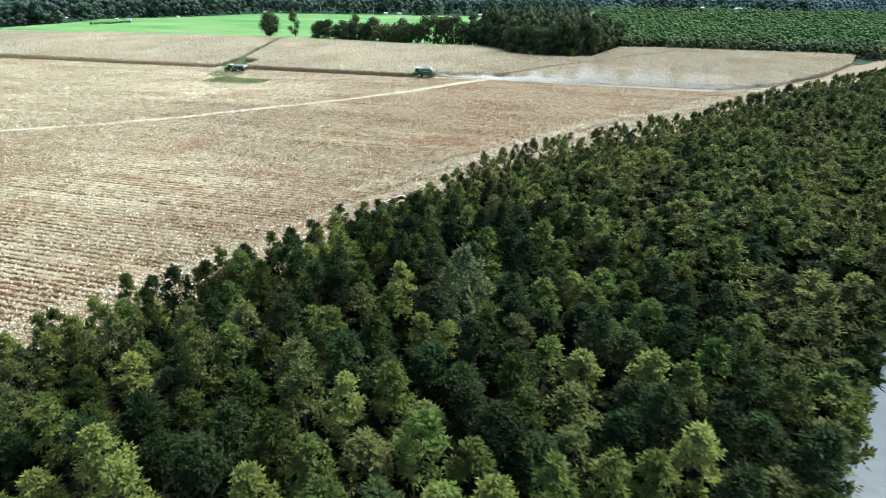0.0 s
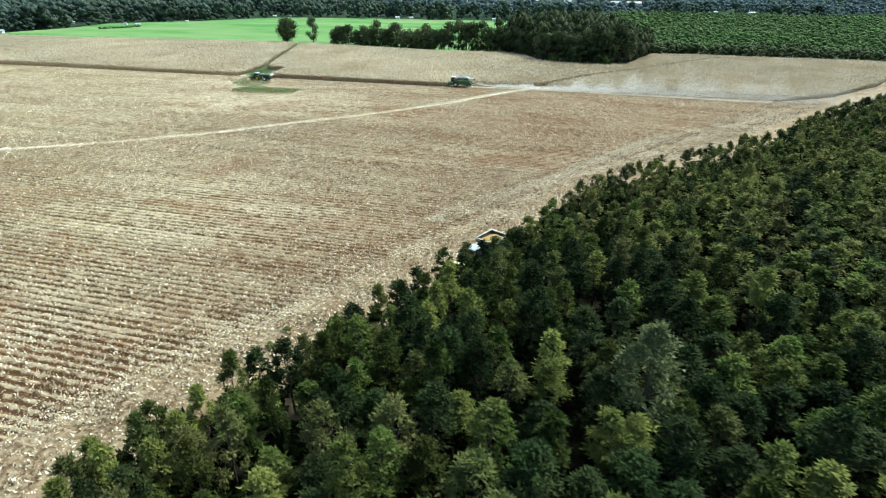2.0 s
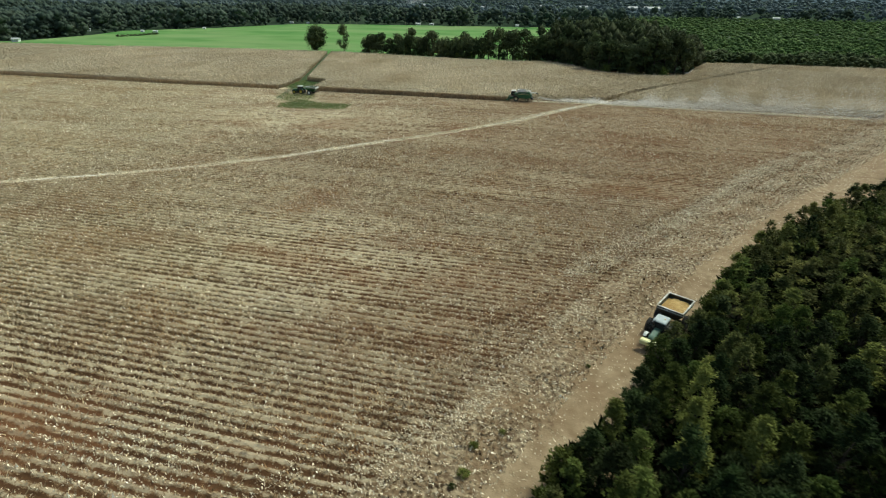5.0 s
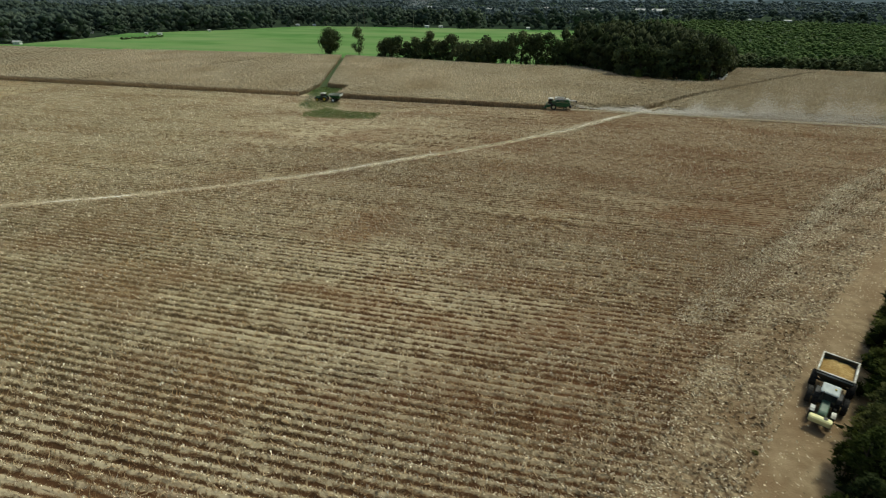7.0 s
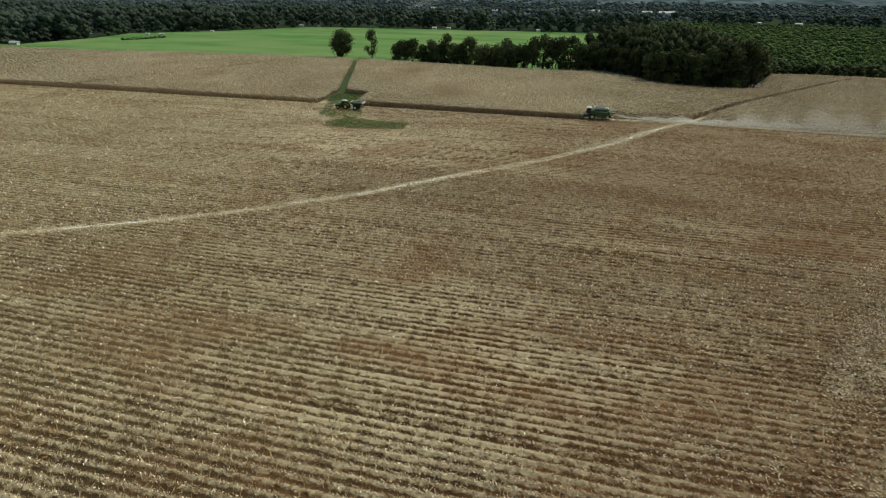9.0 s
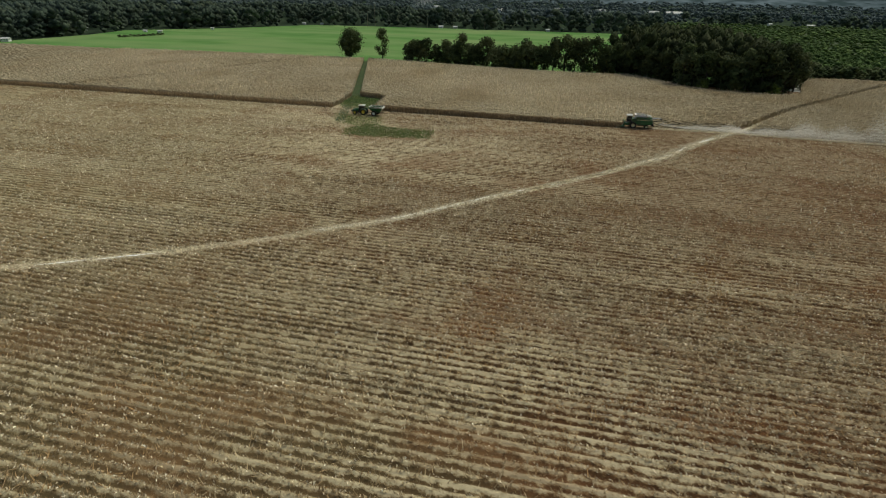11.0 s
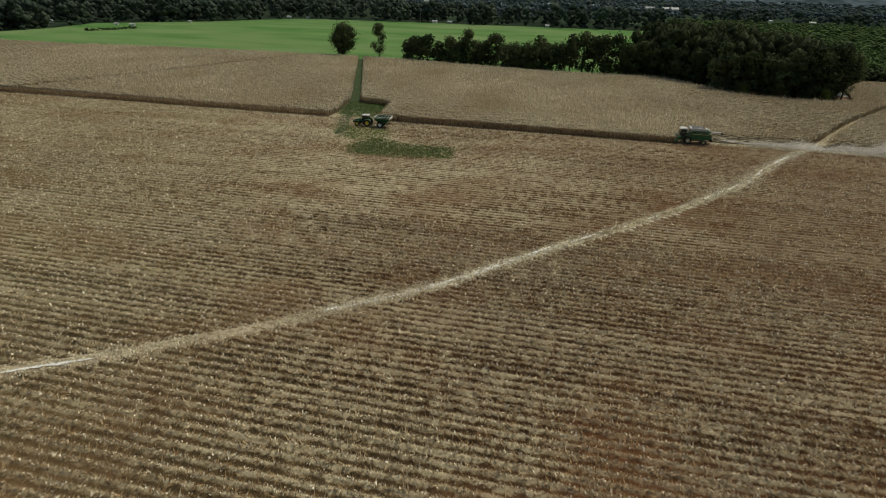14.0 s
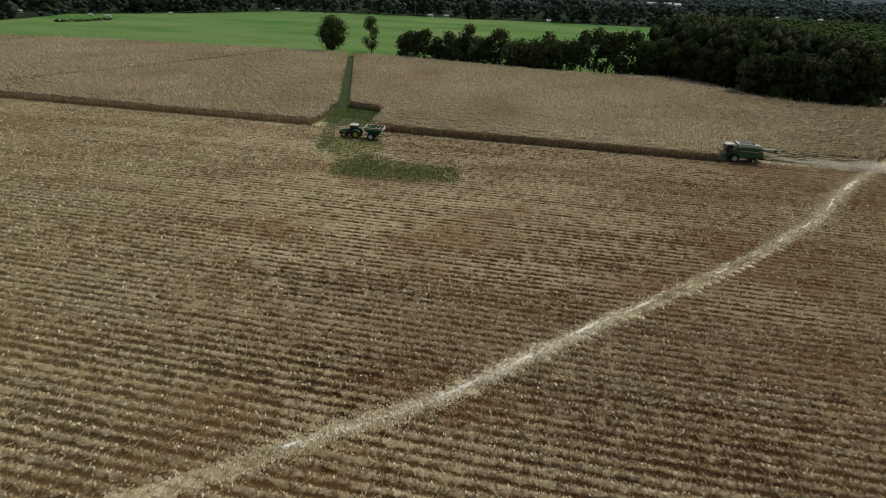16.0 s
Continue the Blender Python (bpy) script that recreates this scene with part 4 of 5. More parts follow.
def joined(places, stock, mat, name, sizes):
    """Many crowns in one mesh."""
    V, F, C, n0 = [], [], [], 0
    for (x, y, z), s in zip(places, sizes):
        item = stock[rng.integers(len(stock))]
        (v, f), core = item if isinstance(item[0], tuple) else (item, None)
        a = rng.uniform(0, 6.283)
        c, d = np.cos(a), np.sin(a)
        q = np.c_[(v[:, 0] * c - v[:, 1] * d) * s[0] + x, (v[:, 0] * d + v[:, 1] * c) * s[0] + y, v[:, 2] * s[1] + z]
        V.append(q)
        F.append(f + n0)
        n0 += len(v)
        if core is not None:
            v, f = core
            V.append(np.c_[(v[:, 0] * c - v[:, 1] * d) * s[0] + x, (v[:, 0] * d + v[:, 1] * c) * s[0] + y, v[:, 2] * s[1] + z])
            C.append(f + n0)
            n0 += len(v)
    return mesh_of(name, np.concatenate(V), [np.concatenate(F)] + ([np.concatenate(C)] if C else []), mat)


light, plain = [], []
for k in range(6):
    c, rad = clumps(9.0, 2.6, 3.2, 24, 70 + k, 0.2)
    light.append((tufts(c, rad, 640, 0.34, 80 + k, 0.3), cores(c, rad, 90 + k, 0.45)))
    c, rad = clumps(9.0, 2.7, 3.2, 18, 170 + k, 0.22)
    plain.append((tufts(c, rad, 290, 0.46, 180 + k, 0.25), cores(c, rad, 190 + k, 0.5)))
tones = [(M_LEAF_STUFF, 0.48), (M_LEAF_DARK, 0.64), (M_LEAF_OLIVE, 0.92), (M_LEAF_FRESH, 1.0)]
chance = rng.random(len(rest))
for ahead in (True, False):
    low = 0.0
    for mat, high in tones:
        some = [p for p, q in zip(rest, chance) if (0 < p[1] < 105) == ahead and low <= q < high]
        sizes = [tree_size(d, y) for _, y, d in some]
        tagged(new("forest_trees", joined([(x, y, -0.1) for x, y, _ in some], light if ahead else plain, mat, "forest_trees", sizes)), "dense green broadleaf forest crowns", "forest", kind="stuff")
        low = high

# undergrowth that fills the gaps between the stems, near-black to paint their shade
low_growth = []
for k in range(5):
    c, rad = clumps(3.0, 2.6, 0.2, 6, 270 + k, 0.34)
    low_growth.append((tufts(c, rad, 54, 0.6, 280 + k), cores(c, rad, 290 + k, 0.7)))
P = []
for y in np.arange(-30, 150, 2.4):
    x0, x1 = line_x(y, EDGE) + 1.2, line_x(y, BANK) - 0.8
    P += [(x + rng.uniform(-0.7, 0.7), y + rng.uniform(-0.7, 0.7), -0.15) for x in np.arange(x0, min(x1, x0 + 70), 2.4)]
tagged(new("undergrowth", joined(P, low_growth, M_UNDER, "undergrowth", [(rng.uniform(0.85, 1.35), rng.uniform(0.5, 1.15)) for _ in P])), "near-black undergrowth painting the shade between the forest trees", "undergrowth", kind="stuff")

# hedgerow and lone trees at the far edge of the corn
def big_tree(x, y, height, width, seed, label, base=0.12, leaves=900, leaf=1.0, mat=None, taper=1.0, group="", lumps_=26):
    root, _ = tree_kind(seed, height, width, height * base, lumps_, leaves, leaf, mat or M_HEDGE, height * 0.022, taper, label, size=0.5)
    root.matrix_world = pose(x, y, -0.15, 0, 0, (seed * 67) % 360)
    if group:
        root["group"] = group
    return root


big_tree(-181, 294, 12.4, 11.6, 301, "large round dark green tree standing alone in the meadow", 0.16, 3800, 0.62, taper=1.15, lumps_=90)
big_tree(-164.5, 292.5, 13.2, 7.6, 302, "tall thin ivy-grown tree standing beside the lone round tree", 0.03, 1700, 0.55, taper=1.0, lumps_=15)
HEDGE = [(-152, 292), (-96, 282), (-70, 282), (-54, 282), (-44, 273.5), (-36, 261), (-28, 254), (-14, 252), (0, 257), (4, 263)]
hx = -150.0
seed = 400
while hx < 4:
    hy = np.interp(hx, [p[0] for p in HEDGE], [p[1] for p in HEDGE])
    h = 8.8 + 0.028 * (hx + 150) + rng.uniform(-2.5, 3.2)
    seed += 1
    big_tree(hx, hy + rng.uniform(0, 2.5), h, rng.uniform(8, 11.5), seed, "dark green tree in the hedgerow along the corn", 0.0, 1000, 0.95, group="hedgerow trees")
    hx += rng.uniform(3.3, 4.9)
def puff_tree(seed, n_leaves=44, leaf=1.45, height=10.0, width=8.0, n_lumps=6):
    c, rad = lumps(height, width, height * 0.12, n_lumps, seed)
    return leaf_cloud(c, rad * 1.25, n_leaves, leaf, seed + 9), cores(c, rad * 1.25, seed + 3, 0.85)


puffs = [puff_tree(600 + k, 44, 1.5, n_lumps=8) for k in range(8)]
dense = [puff_tree(620 + k, 210, 0.95, n_lumps=9) for k in range(6)]
# wood behind the eastern hedgerow
P, S = [], []
for _ in range(560):
    x, y = rng.uniform(-75, 30), rng.uniform(252, 345)
    if y > np.interp(x, [p[0] for p in HEDGE], [p[1] for p in HEDGE]) + 4 and x > -62 + (y - 290) * 0.4 and not inside(x, y, CORN_RIGHT) and x < 8 + (y - 270) * 0.16:
        P.append((x, y, -0.2))
        s = rng.uniform(0.9, 1.65) * (1 - 0.45 * np.clip((x + 8) / 25, 0, 1))
        S.append((s * 0.8, s))
tagged(new("dark_wood", joined(P, dense, M_HEDGE, "dark_wood", S)), "dark dense wood behind the corn", "wood", kind="stuff")
for k, (x, y) in enumerate([(-104, 281), (-99, 280.5), (-95, 281), (-92, 280), (-66, 280.5), (-70, 281), (-61, 281), (-8, 250.5), (-20, 250.5), (-30, 253)]):
    bush = forest_tree(510 + k, 3.4, 4.2, 0.2, 18, 420, 0.6, M_LEAF_FRESH if k % 2 else M_LEAF_OLIVE, 0.06, "light green bush at the foot of the hedgerow", 0.26)
    bush.name, bush["category"], bush["group"] = "bush", "bush", "bushes along the hedgerow"
    bush.matrix_world = pose(x, y, -0.15, 0, 0, k * 50)
# young plantation
tagged(new("plantation_ground", mesh_of("plantation_ground", [(0, 296, -0.4), (120, 294, -0.4), (390, 650, -0.4), (-15, 650, -0.4), (-14, 345, -0.4)], np.array([range(5)]), M_PLANT_FLOOR)), "rough green ground under the young plantation", "ground", kind="structure")
P, S, P2, S2 = [], [], [], []
gy = 290.0
while gy < 640:
    gx = 10 + (gy - 299) * 0.05 - 20 * (gy > 340) + 95 * (gy < 296)
    while gx < 130 + (gy - 290) * 0.62:
        if not inside(gx, gy, CORN_RIGHT):
            s = rng.uniform(0.36, 0.56)
            edge_row = gy < 316 + 8 * math.sin(gx * 0.11)
            (P2 if edge_row else P).append((gx + rng.uniform(-1.6, 1.6), gy + rng.uniform(-1.6, 1.6), -0.3))
            (S2 if edge_row else S).append((s * (1.3 if gy < 400 else 2.0), s))
        gx += (3.2 if gy < 316 else 3.9) + (gy > 400) * 2.4
    gy += (2.8 if gy < 316 else 3.9) + (gy > 400) * 2.6
tagged(new("plantation", joined(P, [puff_tree(660 + k, 26, 1.3, n_lumps=4) for k in range(8)], M_PLANT, "plantation", S)), "light green young tree plantation", "plantation", kind="stuff")
# front rows take the dark hedge leaves to paint their shaded side
tagged(new("plantation_edge", joined(P2, puffs, M_HEDGE, "plantation_edge", S2)), "plantation edge trees, darker green to paint their shaded front", "plantation", kind="stuff")
# woods out to the horizon
P, S = [], []
MEADOW = [(-640, 266), (60, 266), (60, 524), (-137, 521), (-249, 514), (-306, 507), (-352, 440), (-374, 422), (-402, 394), (-394, 352), (-402, 298), (-640, 286)]
PLANTATION = [(0, 290), (130, 285), (380, 650), (-15, 650)]
P2, S2 = [], []
for _ in range(11500):
    d = 285 + 1150 * rng.random() ** 1.6
    x = rng.uniform(-1.7, 0.95) * d
    if math.hypot(x, d) > 1460 or inside(x, d, MEADOW) or inside(x, d, PLANTATION) or (x > -80 and d < 345) or (-80 < x < 10 and d < 500 and rng.random() < 0.3):
        continue
    if x > -300 and d < 300 or x < -300 and d < 296:
        continue
    if any(abs(x - h[0] * d / h[1]) < h[2] * 0.7 + 3 and h[1] - (30 if d < 560 else 70) < d < h[1] + 10 for h in HOUSES):
        continue
    s = rng.uniform(0.7, 1.5) * np.interp(d, [285, 540, 700, 950, 1450], [1, 1, 0.85, 0.7, 0.7])
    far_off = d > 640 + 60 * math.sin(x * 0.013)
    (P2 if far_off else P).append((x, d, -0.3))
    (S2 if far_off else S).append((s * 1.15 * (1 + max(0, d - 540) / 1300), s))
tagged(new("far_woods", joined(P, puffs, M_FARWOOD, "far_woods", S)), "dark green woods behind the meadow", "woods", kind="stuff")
tagged(new("distant_woods", joined(P2, [puff_tree(640 + k, 20, 1.9, n_lumps=4) for k in range(6)], M_HAZED_WOOD, "distant_woods", S2)), "woods stretching to the horizon, haze tinted into their leaves", "woods", kind="stuff")
P = [(x, y, -0.55) for x, y in smooth_line([(-362, 345), (-357, 352), (-350, 370)], 1.0)]
tagged(new("field_hedge", joined(P, puffs, M_HEDGE, "field_hedge", [(rng.uniform(0.22, 0.36), rng.uniform(0.10, 0.19)) for _ in P])), "low dark hedge across the meadow", "hedge", kind="stuff")

# ---------------------------------------------------------------- machines; +x is ahead
def wheel(parent, x, y, radius, width, rim, name="wheel", lugs=18):
    """A wheel with a lugged tyre and a dished rim; its outer side faces away from the middle."""
    side = 1 if y > 0 else -1
    hub = new(name)
    hub.parent = parent
    hub.location = (x, y, radius)
    r, w = radius, width / 2
    bm = ring([(r * 0.56, -w * 0.8), (r * 0.9, -w), (r * 0.97, -w * 0.7), (r * 0.97, w * 0.7), (r * 0.9, w), (r * 0.56, w * 0.8)], 24, (0, 0, 0))
    for i in range(lugs):
        a = 2 * math.pi * i / lugs
        for s in (-1, 1):
            m = Matrix.Rotation(a + s * 0.05, 4, "Y") @ Matrix.Translation((r * 0.975, s * w * 0.42, 0)) @ Matrix.Rotation(s * 0.5, 4, "X")
            bmesh.ops.create_cube(bm, size=1, matrix=m @ Matrix.Diagonal((r * 0.06, w * 0.85, r * 0.07, 1)))
    part("tyre", bm, M_TYRE, hub)
    bm = ring([(r * 0.57, -w * 0.75), (r * 0.57, w * 0.75), (r * 0.48, w * 0.6 * side), (r * 0.2, w * 0.15 * side), (r * 0.08, w * 0.3 * side), (r * 0.02, w * 0.2 * side), (r * 0.02, -w * 0.2 * side)], 20, (0, 0, 0))
    part("rim", bm, rim, hub)
    return hub


def wheels_as_parts(parent, rows, rim):
    for x, y, r, w in rows:
        wheel(parent, x, y, r, w, rim)


def tractor(m, label, rim, dual=False, tank=False, hood_mat=None):
    t = empty("tractor", m, label, "tractor")
    rear = [(-1.3, s * 1.0, 0.95, 0.55) for s in (1, -1)] + ([(-1.3, s * 1.68, 0.95, 0.5) for s in (1, -1)] if dual else [])
    wheels_as_parts(t, rear + [(1.55, s * 0.95, 0.68, 0.42) for s in (1, -1)], rim)
    part("chassis", slab([(-2.0, 0.75), (2.2, 0.75), (2.2, 1.15), (-2.0, 1.25)], 0.6), M_BLACK, t)
    part("axle", rod((-1.3, -1.6 if dual else -1.0, 0.95), (-1.3, 1.6 if dual else 1.0, 0.95), 0.14), M_BLACK, t)
    part("axle", rod((1.55, -0.9, 0.68), (1.55, 0.9, 0.68), 0.11), M_BLACK, t)
    part("hood", slab([(0.2, 1.1), (2.45, 1.05), (2.5, 1.45), (2.2, 1.72), (0.2, 1.95)], 0.78, bevel=0.1), hood_mat or M_GREEN, t)
    part("grille", box((0.06, 0.6, 0.5), (2.5, 0, 1.2), 0.02), M_BLACK, t)
    part("cab", slab([(-1.45, 1.25), (0.25, 1.25), (0.3, 1.9), (0.05, 2.75), (-1.35, 2.75), (-1.55, 1.9)], 1.5, bevel=0.08), M_GLASS, t, "dark tinted glass cab")
    for x0, x1 in (((0.27), 0.05), (-1.5, -1.36)):
        for s in (-1, 1):
            part("cab_post", rod((x0, s * 0.73, 1.3), (x1, s * 0.72, 2.76), 0.045, sides=6), M_BLACK, t)
    part("cab_roof", slab([(-1.6, 2.74), (0.35, 2.74), (0.3, 2.9), (0.0, 2.98), (-1.4, 2.98), (-1.6, 2.9)], 1.66, bevel=0.06), M_CAP if tank else M_WHITE, t, "dusty grey cab roof" if tank else "white cab roof")
    for s in (-1, 1):
        part("fender", slab([(-2.3, 1.55), (-1.95, 1.95), (-0.65, 1.95), (-0.35, 1.5), (-0.5, 1.45), (-0.75, 1.82), (-1.85, 1.82), (-2.2, 1.5)], 0.5, s * 1.0, 0.03), M_BLACK if tank else M_GREEN, t)
        part("mirror", box((0.05, 0.18, 0.3), (0.45, s * 1.15, 2.3), 0.02), M_BLACK, t)
        part("mirror_arm", rod((0.2, s * 0.7, 2.4), (0.45, s * 1.1, 2.4), 0.02, sides=5), M_BLACK, t)
        part("front_fender", slab([(1.0, 1.35), (1.25, 1.48), (1.85, 1.48), (2.1, 1.3), (2.0, 1.3), (1.8, 1.42), (1.3, 1.42), (1.1, 1.3)], 0.42, s * 0.95, 0.0), M_DULL if tank else M_GREEN, t)
    part("exhaust", rod((0.35, -0.5, 1.8), (0.35, -0.5, 2.95), 0.06), M_BLACK, t)
    part("beacon", rod((-0.6, 0.4, 2.98), (-0.6, 0.4, 3.12), 0.07), M_YELLOW, t)
    part("steps", box((0.5, 0.3, 0.5), (-0.2, 0.95, 0.75), 0.03), M_BLACK, t)
    part("hitch", rod((-2.0, 0, 0.6), (-2.6, 0, 0.55), 0.08), M_BLACK, t)
    if tank:
        part("front_tank", slab([(2.55, 0.75), (3.35, 0.75), (3.45, 1.0), (3.4, 1.5), (2.6, 1.5)], 2.1, bevel=0.14), M_PALE, t, "pale yellow front tank")
        part("tank_frame", box((0.9, 1.2, 0.12), (2.7, 0, 0.68), 0.02), M_BLACK, t)
        part("tank_lid", rod((2.95, 0.4, 1.5), (2.95, 0.4, 1.58), 0.2), M_BLACK, t)
    else:
        for i in range(7):
            part("weight", box((0.35, 0.1, 0.4), (2.75, (i - 3) * 0.13, 0.95), 0.02), M_BLACK, t)
    return t


def grain_cart(m, label, full, half=2.1):
    c = empty("grain_cart", m, label, "grain cart")
    wheels_as_parts(c, [(0.45, s * 1.6, 0.85, 0.6) for s in (1, -1)], M_WHITE if not full else M_GREY)
    part("axle", rod((0.45, -1.55, 0.85), (0.45, 1.55, 0.85), 0.13), M_BLACK, c)
    # hopper: an open shell, tapered below, with thick walls
    L, W, z0, z1, z2, th = half, 1.55, 1.0, 2.3, 2.7, 0.06

    def ringv(bm, l, w, z, o=0.0):
        return [bm.verts.new((o + sx * l, sy * w, z)) for sx, sy in ((1, 1), (-1, 1), (-1, -1), (1, -1))]

    bm = bmesh.new()
    outer = [ringv(bm, 0.9, 0.7, z0), ringv(bm, L, W, z1), ringv(bm, L, W, z2)]
    inner = [ringv(bm, L - th, W - th, z2), ringv(bm, L - th, W - th, z1), ringv(bm, 0.85, 0.65, z0 + th)]
    loops = outer + inner
    for a, b in zip(loops, loops[1:]):
        for i in range(4):
            bm.faces.new((a[i], a[(i + 1) % 4], b[(i + 1) % 4], b[i]))
    bm.faces.new(outer[0])
    bm.faces.new(inner[-1])
    part("hopper", bm, M_HOPPER_SHADE if full else M_GREEN, c, "dusty steel hopper darkened for its shaded inside" if full else "green sheet-steel hopper")
    if full:
        # added pale strip that stands for light on the inner wall
        part("lit_wall_strip", box((2 * L - 0.3, 0.04, 0.36), (0, W - 0.12, z2 - 0.2), 0.01), M_DULL, c, "pale strip painting the lit inner wall")
    for s in (-1, 1):
        part("side_rail", box((2 * L + 0.14, 0.16, 0.1), (0, s * (W - 0.03), z2 + 0.05), 0.02), M_DULL, c, "pale top rail")
        part("end_rail", box((0.18, 2 * W - 0.2, 0.1), (s * (L - 0.03), 0, z2 + 0.05), 0.02), M_DULL, c, "pale top rail")
        part("side_panel", box((2 * L - 0.1, 0.03, 0.14), (0, s * (W + 0.015), z2 - 0.22), 0.01), M_DULL, c, "pale stripe along the side")
        part("end_panel", box((0.03, 2 * W - 0.1, 0.4 if s < 0 else 0.16), (s * (L + 0.015), 0, z2 - (0.3 if s < 0 else 0.2)), 0.01), M_WHITE if s < 0 else M_DULL, c, "pale end panel")
        for x in (-0.66 * L, -0.23 * L, 0.2 * L, 0.62 * L):
            part("rib", rod((x * 0.5, s * 0.75, 1.05), (x, s * (W + 0.02), z1), 0.05, sides=6), M_GREEN, c)
        part("frame_rail", rod((2.0, s * 0.5, 0.85), (-2.0, s * 0.7, 0.9), 0.08, sides=6), M_BLACK, c)
    part("tongue", rod((2.0, 0, 0.8), (L + 0.75, 0, 0.55), 0.1), M_GREEN, c)
    part("jack", rod((L + 0.4, 0.2, 0.2), (L + 0.4, 0.2, 1.0), 0.05), M_GREY, c)
    if full:
        bm = bmesh.new()
        bmesh.ops.create_grid(bm, x_segments=24, y_segments=18, size=1)
        r = random.Random(5)
        for v in bm.verts:
            x, y = v.co.x, v.co.y
            v.co = (x * (L - 0.14), y * (W - 0.14), 2.18 + 0.34 * max(0, 1 - math.hypot(max(abs(x) - 0.3, 0) * 0.9, y)) + 0.05 * math.sin(7 * y + 2 * x) + r.uniform(-0.02, 0.02))
        part("grain", bm, M_GRAIN, c, "heaped golden corn grain")
    else:
        for i in range(4):
            part("crossbar", box((0.08, 2 * W - 0.1, 0.08), (-1.3 + i * 0.87, 0, z2 - 0.02), 0.01), M_DULL, c)
    return c


def combine(m):
    c = empty("combine_harvester", m, "green combine harvester with pale dusty wheel rims cutting the corn edge", "combine")
    wheels_as_parts(c, [(1.35, s * 1.35, 0.86, 0.65) for s in (1, -1)], M_RIM)
    wheels_as_parts(c, [(-2.3, s * 1.2, 0.56, 0.42) for s in (1, -1)], M_RIM)
    part("axle", rod((1.35, -1.3, 0.92), (1.35, 1.3, 0.92), 0.18), M_BLACK, c)
    part("axle", rod((-2.3, -1.2, 0.6), (-2.3, 1.2, 0.6), 0.12), M_BLACK, c)
    part("body", slab([(1.9, 1.15), (1.9, 2.6), (0.6, 2.75), (-2.6, 2.75), (-3.6, 2.45), (-3.9, 1.7), (-3.5, 1.2), (-1.8, 1.0)], 2.3, bevel=0.08), M_GREEN, c)
    for s in (-1, 1):
        part("side_panel", slab([(0.7, 1.35), (0.7, 2.35), (-2.4, 2.4), (-3.2, 2.2), (-3.4, 1.75), (-2.9, 1.4)], 0.07, s * 1.2, 0.02), M_GREEN, c)
        part("stripe", slab([(0.65, 2.30), (0.65, 2.42), (-3.0, 2.42), (-3.1, 2.30)], 0.04, s * 1.25, 0.0), M_RIM, c, "pale yellow stripe along the side")
        part("rear_panel", box((0.06, 0.5, 0.5), (-3.85, s * 0.8, 1.95), 0.02), M_BLACK, c)
    # grain tank with spread extensions
    bm = bmesh.new()
    for sx, sy, l, w in ((1, 0, 2.5, 0), (-1, 0, 2.5, 0), (0, 1, 0, 2.4), (0, -1, 0, 2.4)):
        if sx:
            vs = [(-0.5 + sx * 1.15, -1.15, 2.7), (-0.5 + sx * 1.15, 1.15, 2.7), (-0.5 + sx * 1.75, 1.4, 3.6), (-0.5 + sx * 1.75, -1.4, 3.6)]
        else:
            vs = [(-1.65, sy * 1.15, 2.7), (0.65, sy * 1.15, 2.7), (1.25, sy * 1.4, 3.6), (-2.25, sy * 1.4, 3.6)]
        a = [bm.verts.new(v) for v in vs]
        bm.faces.new(a)
    bmesh.ops.remove_doubles(bm, verts=bm.verts, dist=0.01)
    bmesh.ops.solidify(bm, geom=list(bm.faces), thickness=0.06)
    part("grain_tank", bm, M_DULL, c, "dusty pale grain tank extension")
    bm = bmesh.new()
    bmesh.ops.create_grid(bm, x_segments=10, y_segments=10, size=1)
    for v in bm.verts:
        v.co = (-0.5 + v.co.x * 1.25, v.co.y * 1.22, 2.95 + 0.4 * max(0, 1 - math.hypot(v.co.x, v.co.y)))
    part("grain", bm, M_GRAIN, c, "golden corn grain in the tank")
    part("cab", slab([(1.9, 1.75), (3.1, 1.7), (3.35, 2.3), (3.05, 3.3), (1.85, 3.3)], 1.8, bevel=0.08), M_GLASS, c, "dark tinted glass cab")
    for s in (-1, 1):
        part("cab_post", rod((3.1, s * 0.88, 1.75), (3.02, s * 0.86, 3.3), 0.05, sides=6), M_BLACK, c)
        part("cab_post", rod((1.95, s * 0.9, 1.75), (1.9, s * 0.88, 3.3), 0.05, sides=6), M_GREEN, c)
        part("mirror", box((0.05, 0.3, 0.4), (3.2, s * 1.3, 2.7), 0.02), M_BLACK, c)
    part("cab_roof", slab([(1.7, 3.28), (3.4, 3.25), (3.4, 3.38), (2.9, 3.52), (1.8, 3.52)], 1.95, bevel=0.06), M_WHITE, c, "white cab roof")
    for s in (-1, 1):
        part("tank_flap", slab([(1.25, 3.3), (1.25, 3.82), (-1.2, 3.78), (-2.35, 3.5), (-2.2, 3.25)], 0.06, s * 1.42, 0.02), M_WHITE, c, "white folded tank flap")
    part("rear_flap", slab([(-2.2, 3.5), (-2.2, 3.57), (-3.4, 3.3), (-3.4, 3.23)], 1.9, bevel=0.02), M_DULL, c, "pale dusty flap over the engine deck")
    part("tank_cover", box((0.45, 2.5, 0.07), (0.95, 0, 3.64), 0.02), M_WHITE, c, "white folded tank cover")
    for s in (-1, 1):
        part("handrail", rod((1.3, s * 1.15, 2.95), (-3.2, s * 1.15, 3.45), 0.05, sides=6), M_WHITE, c, "white handrail")
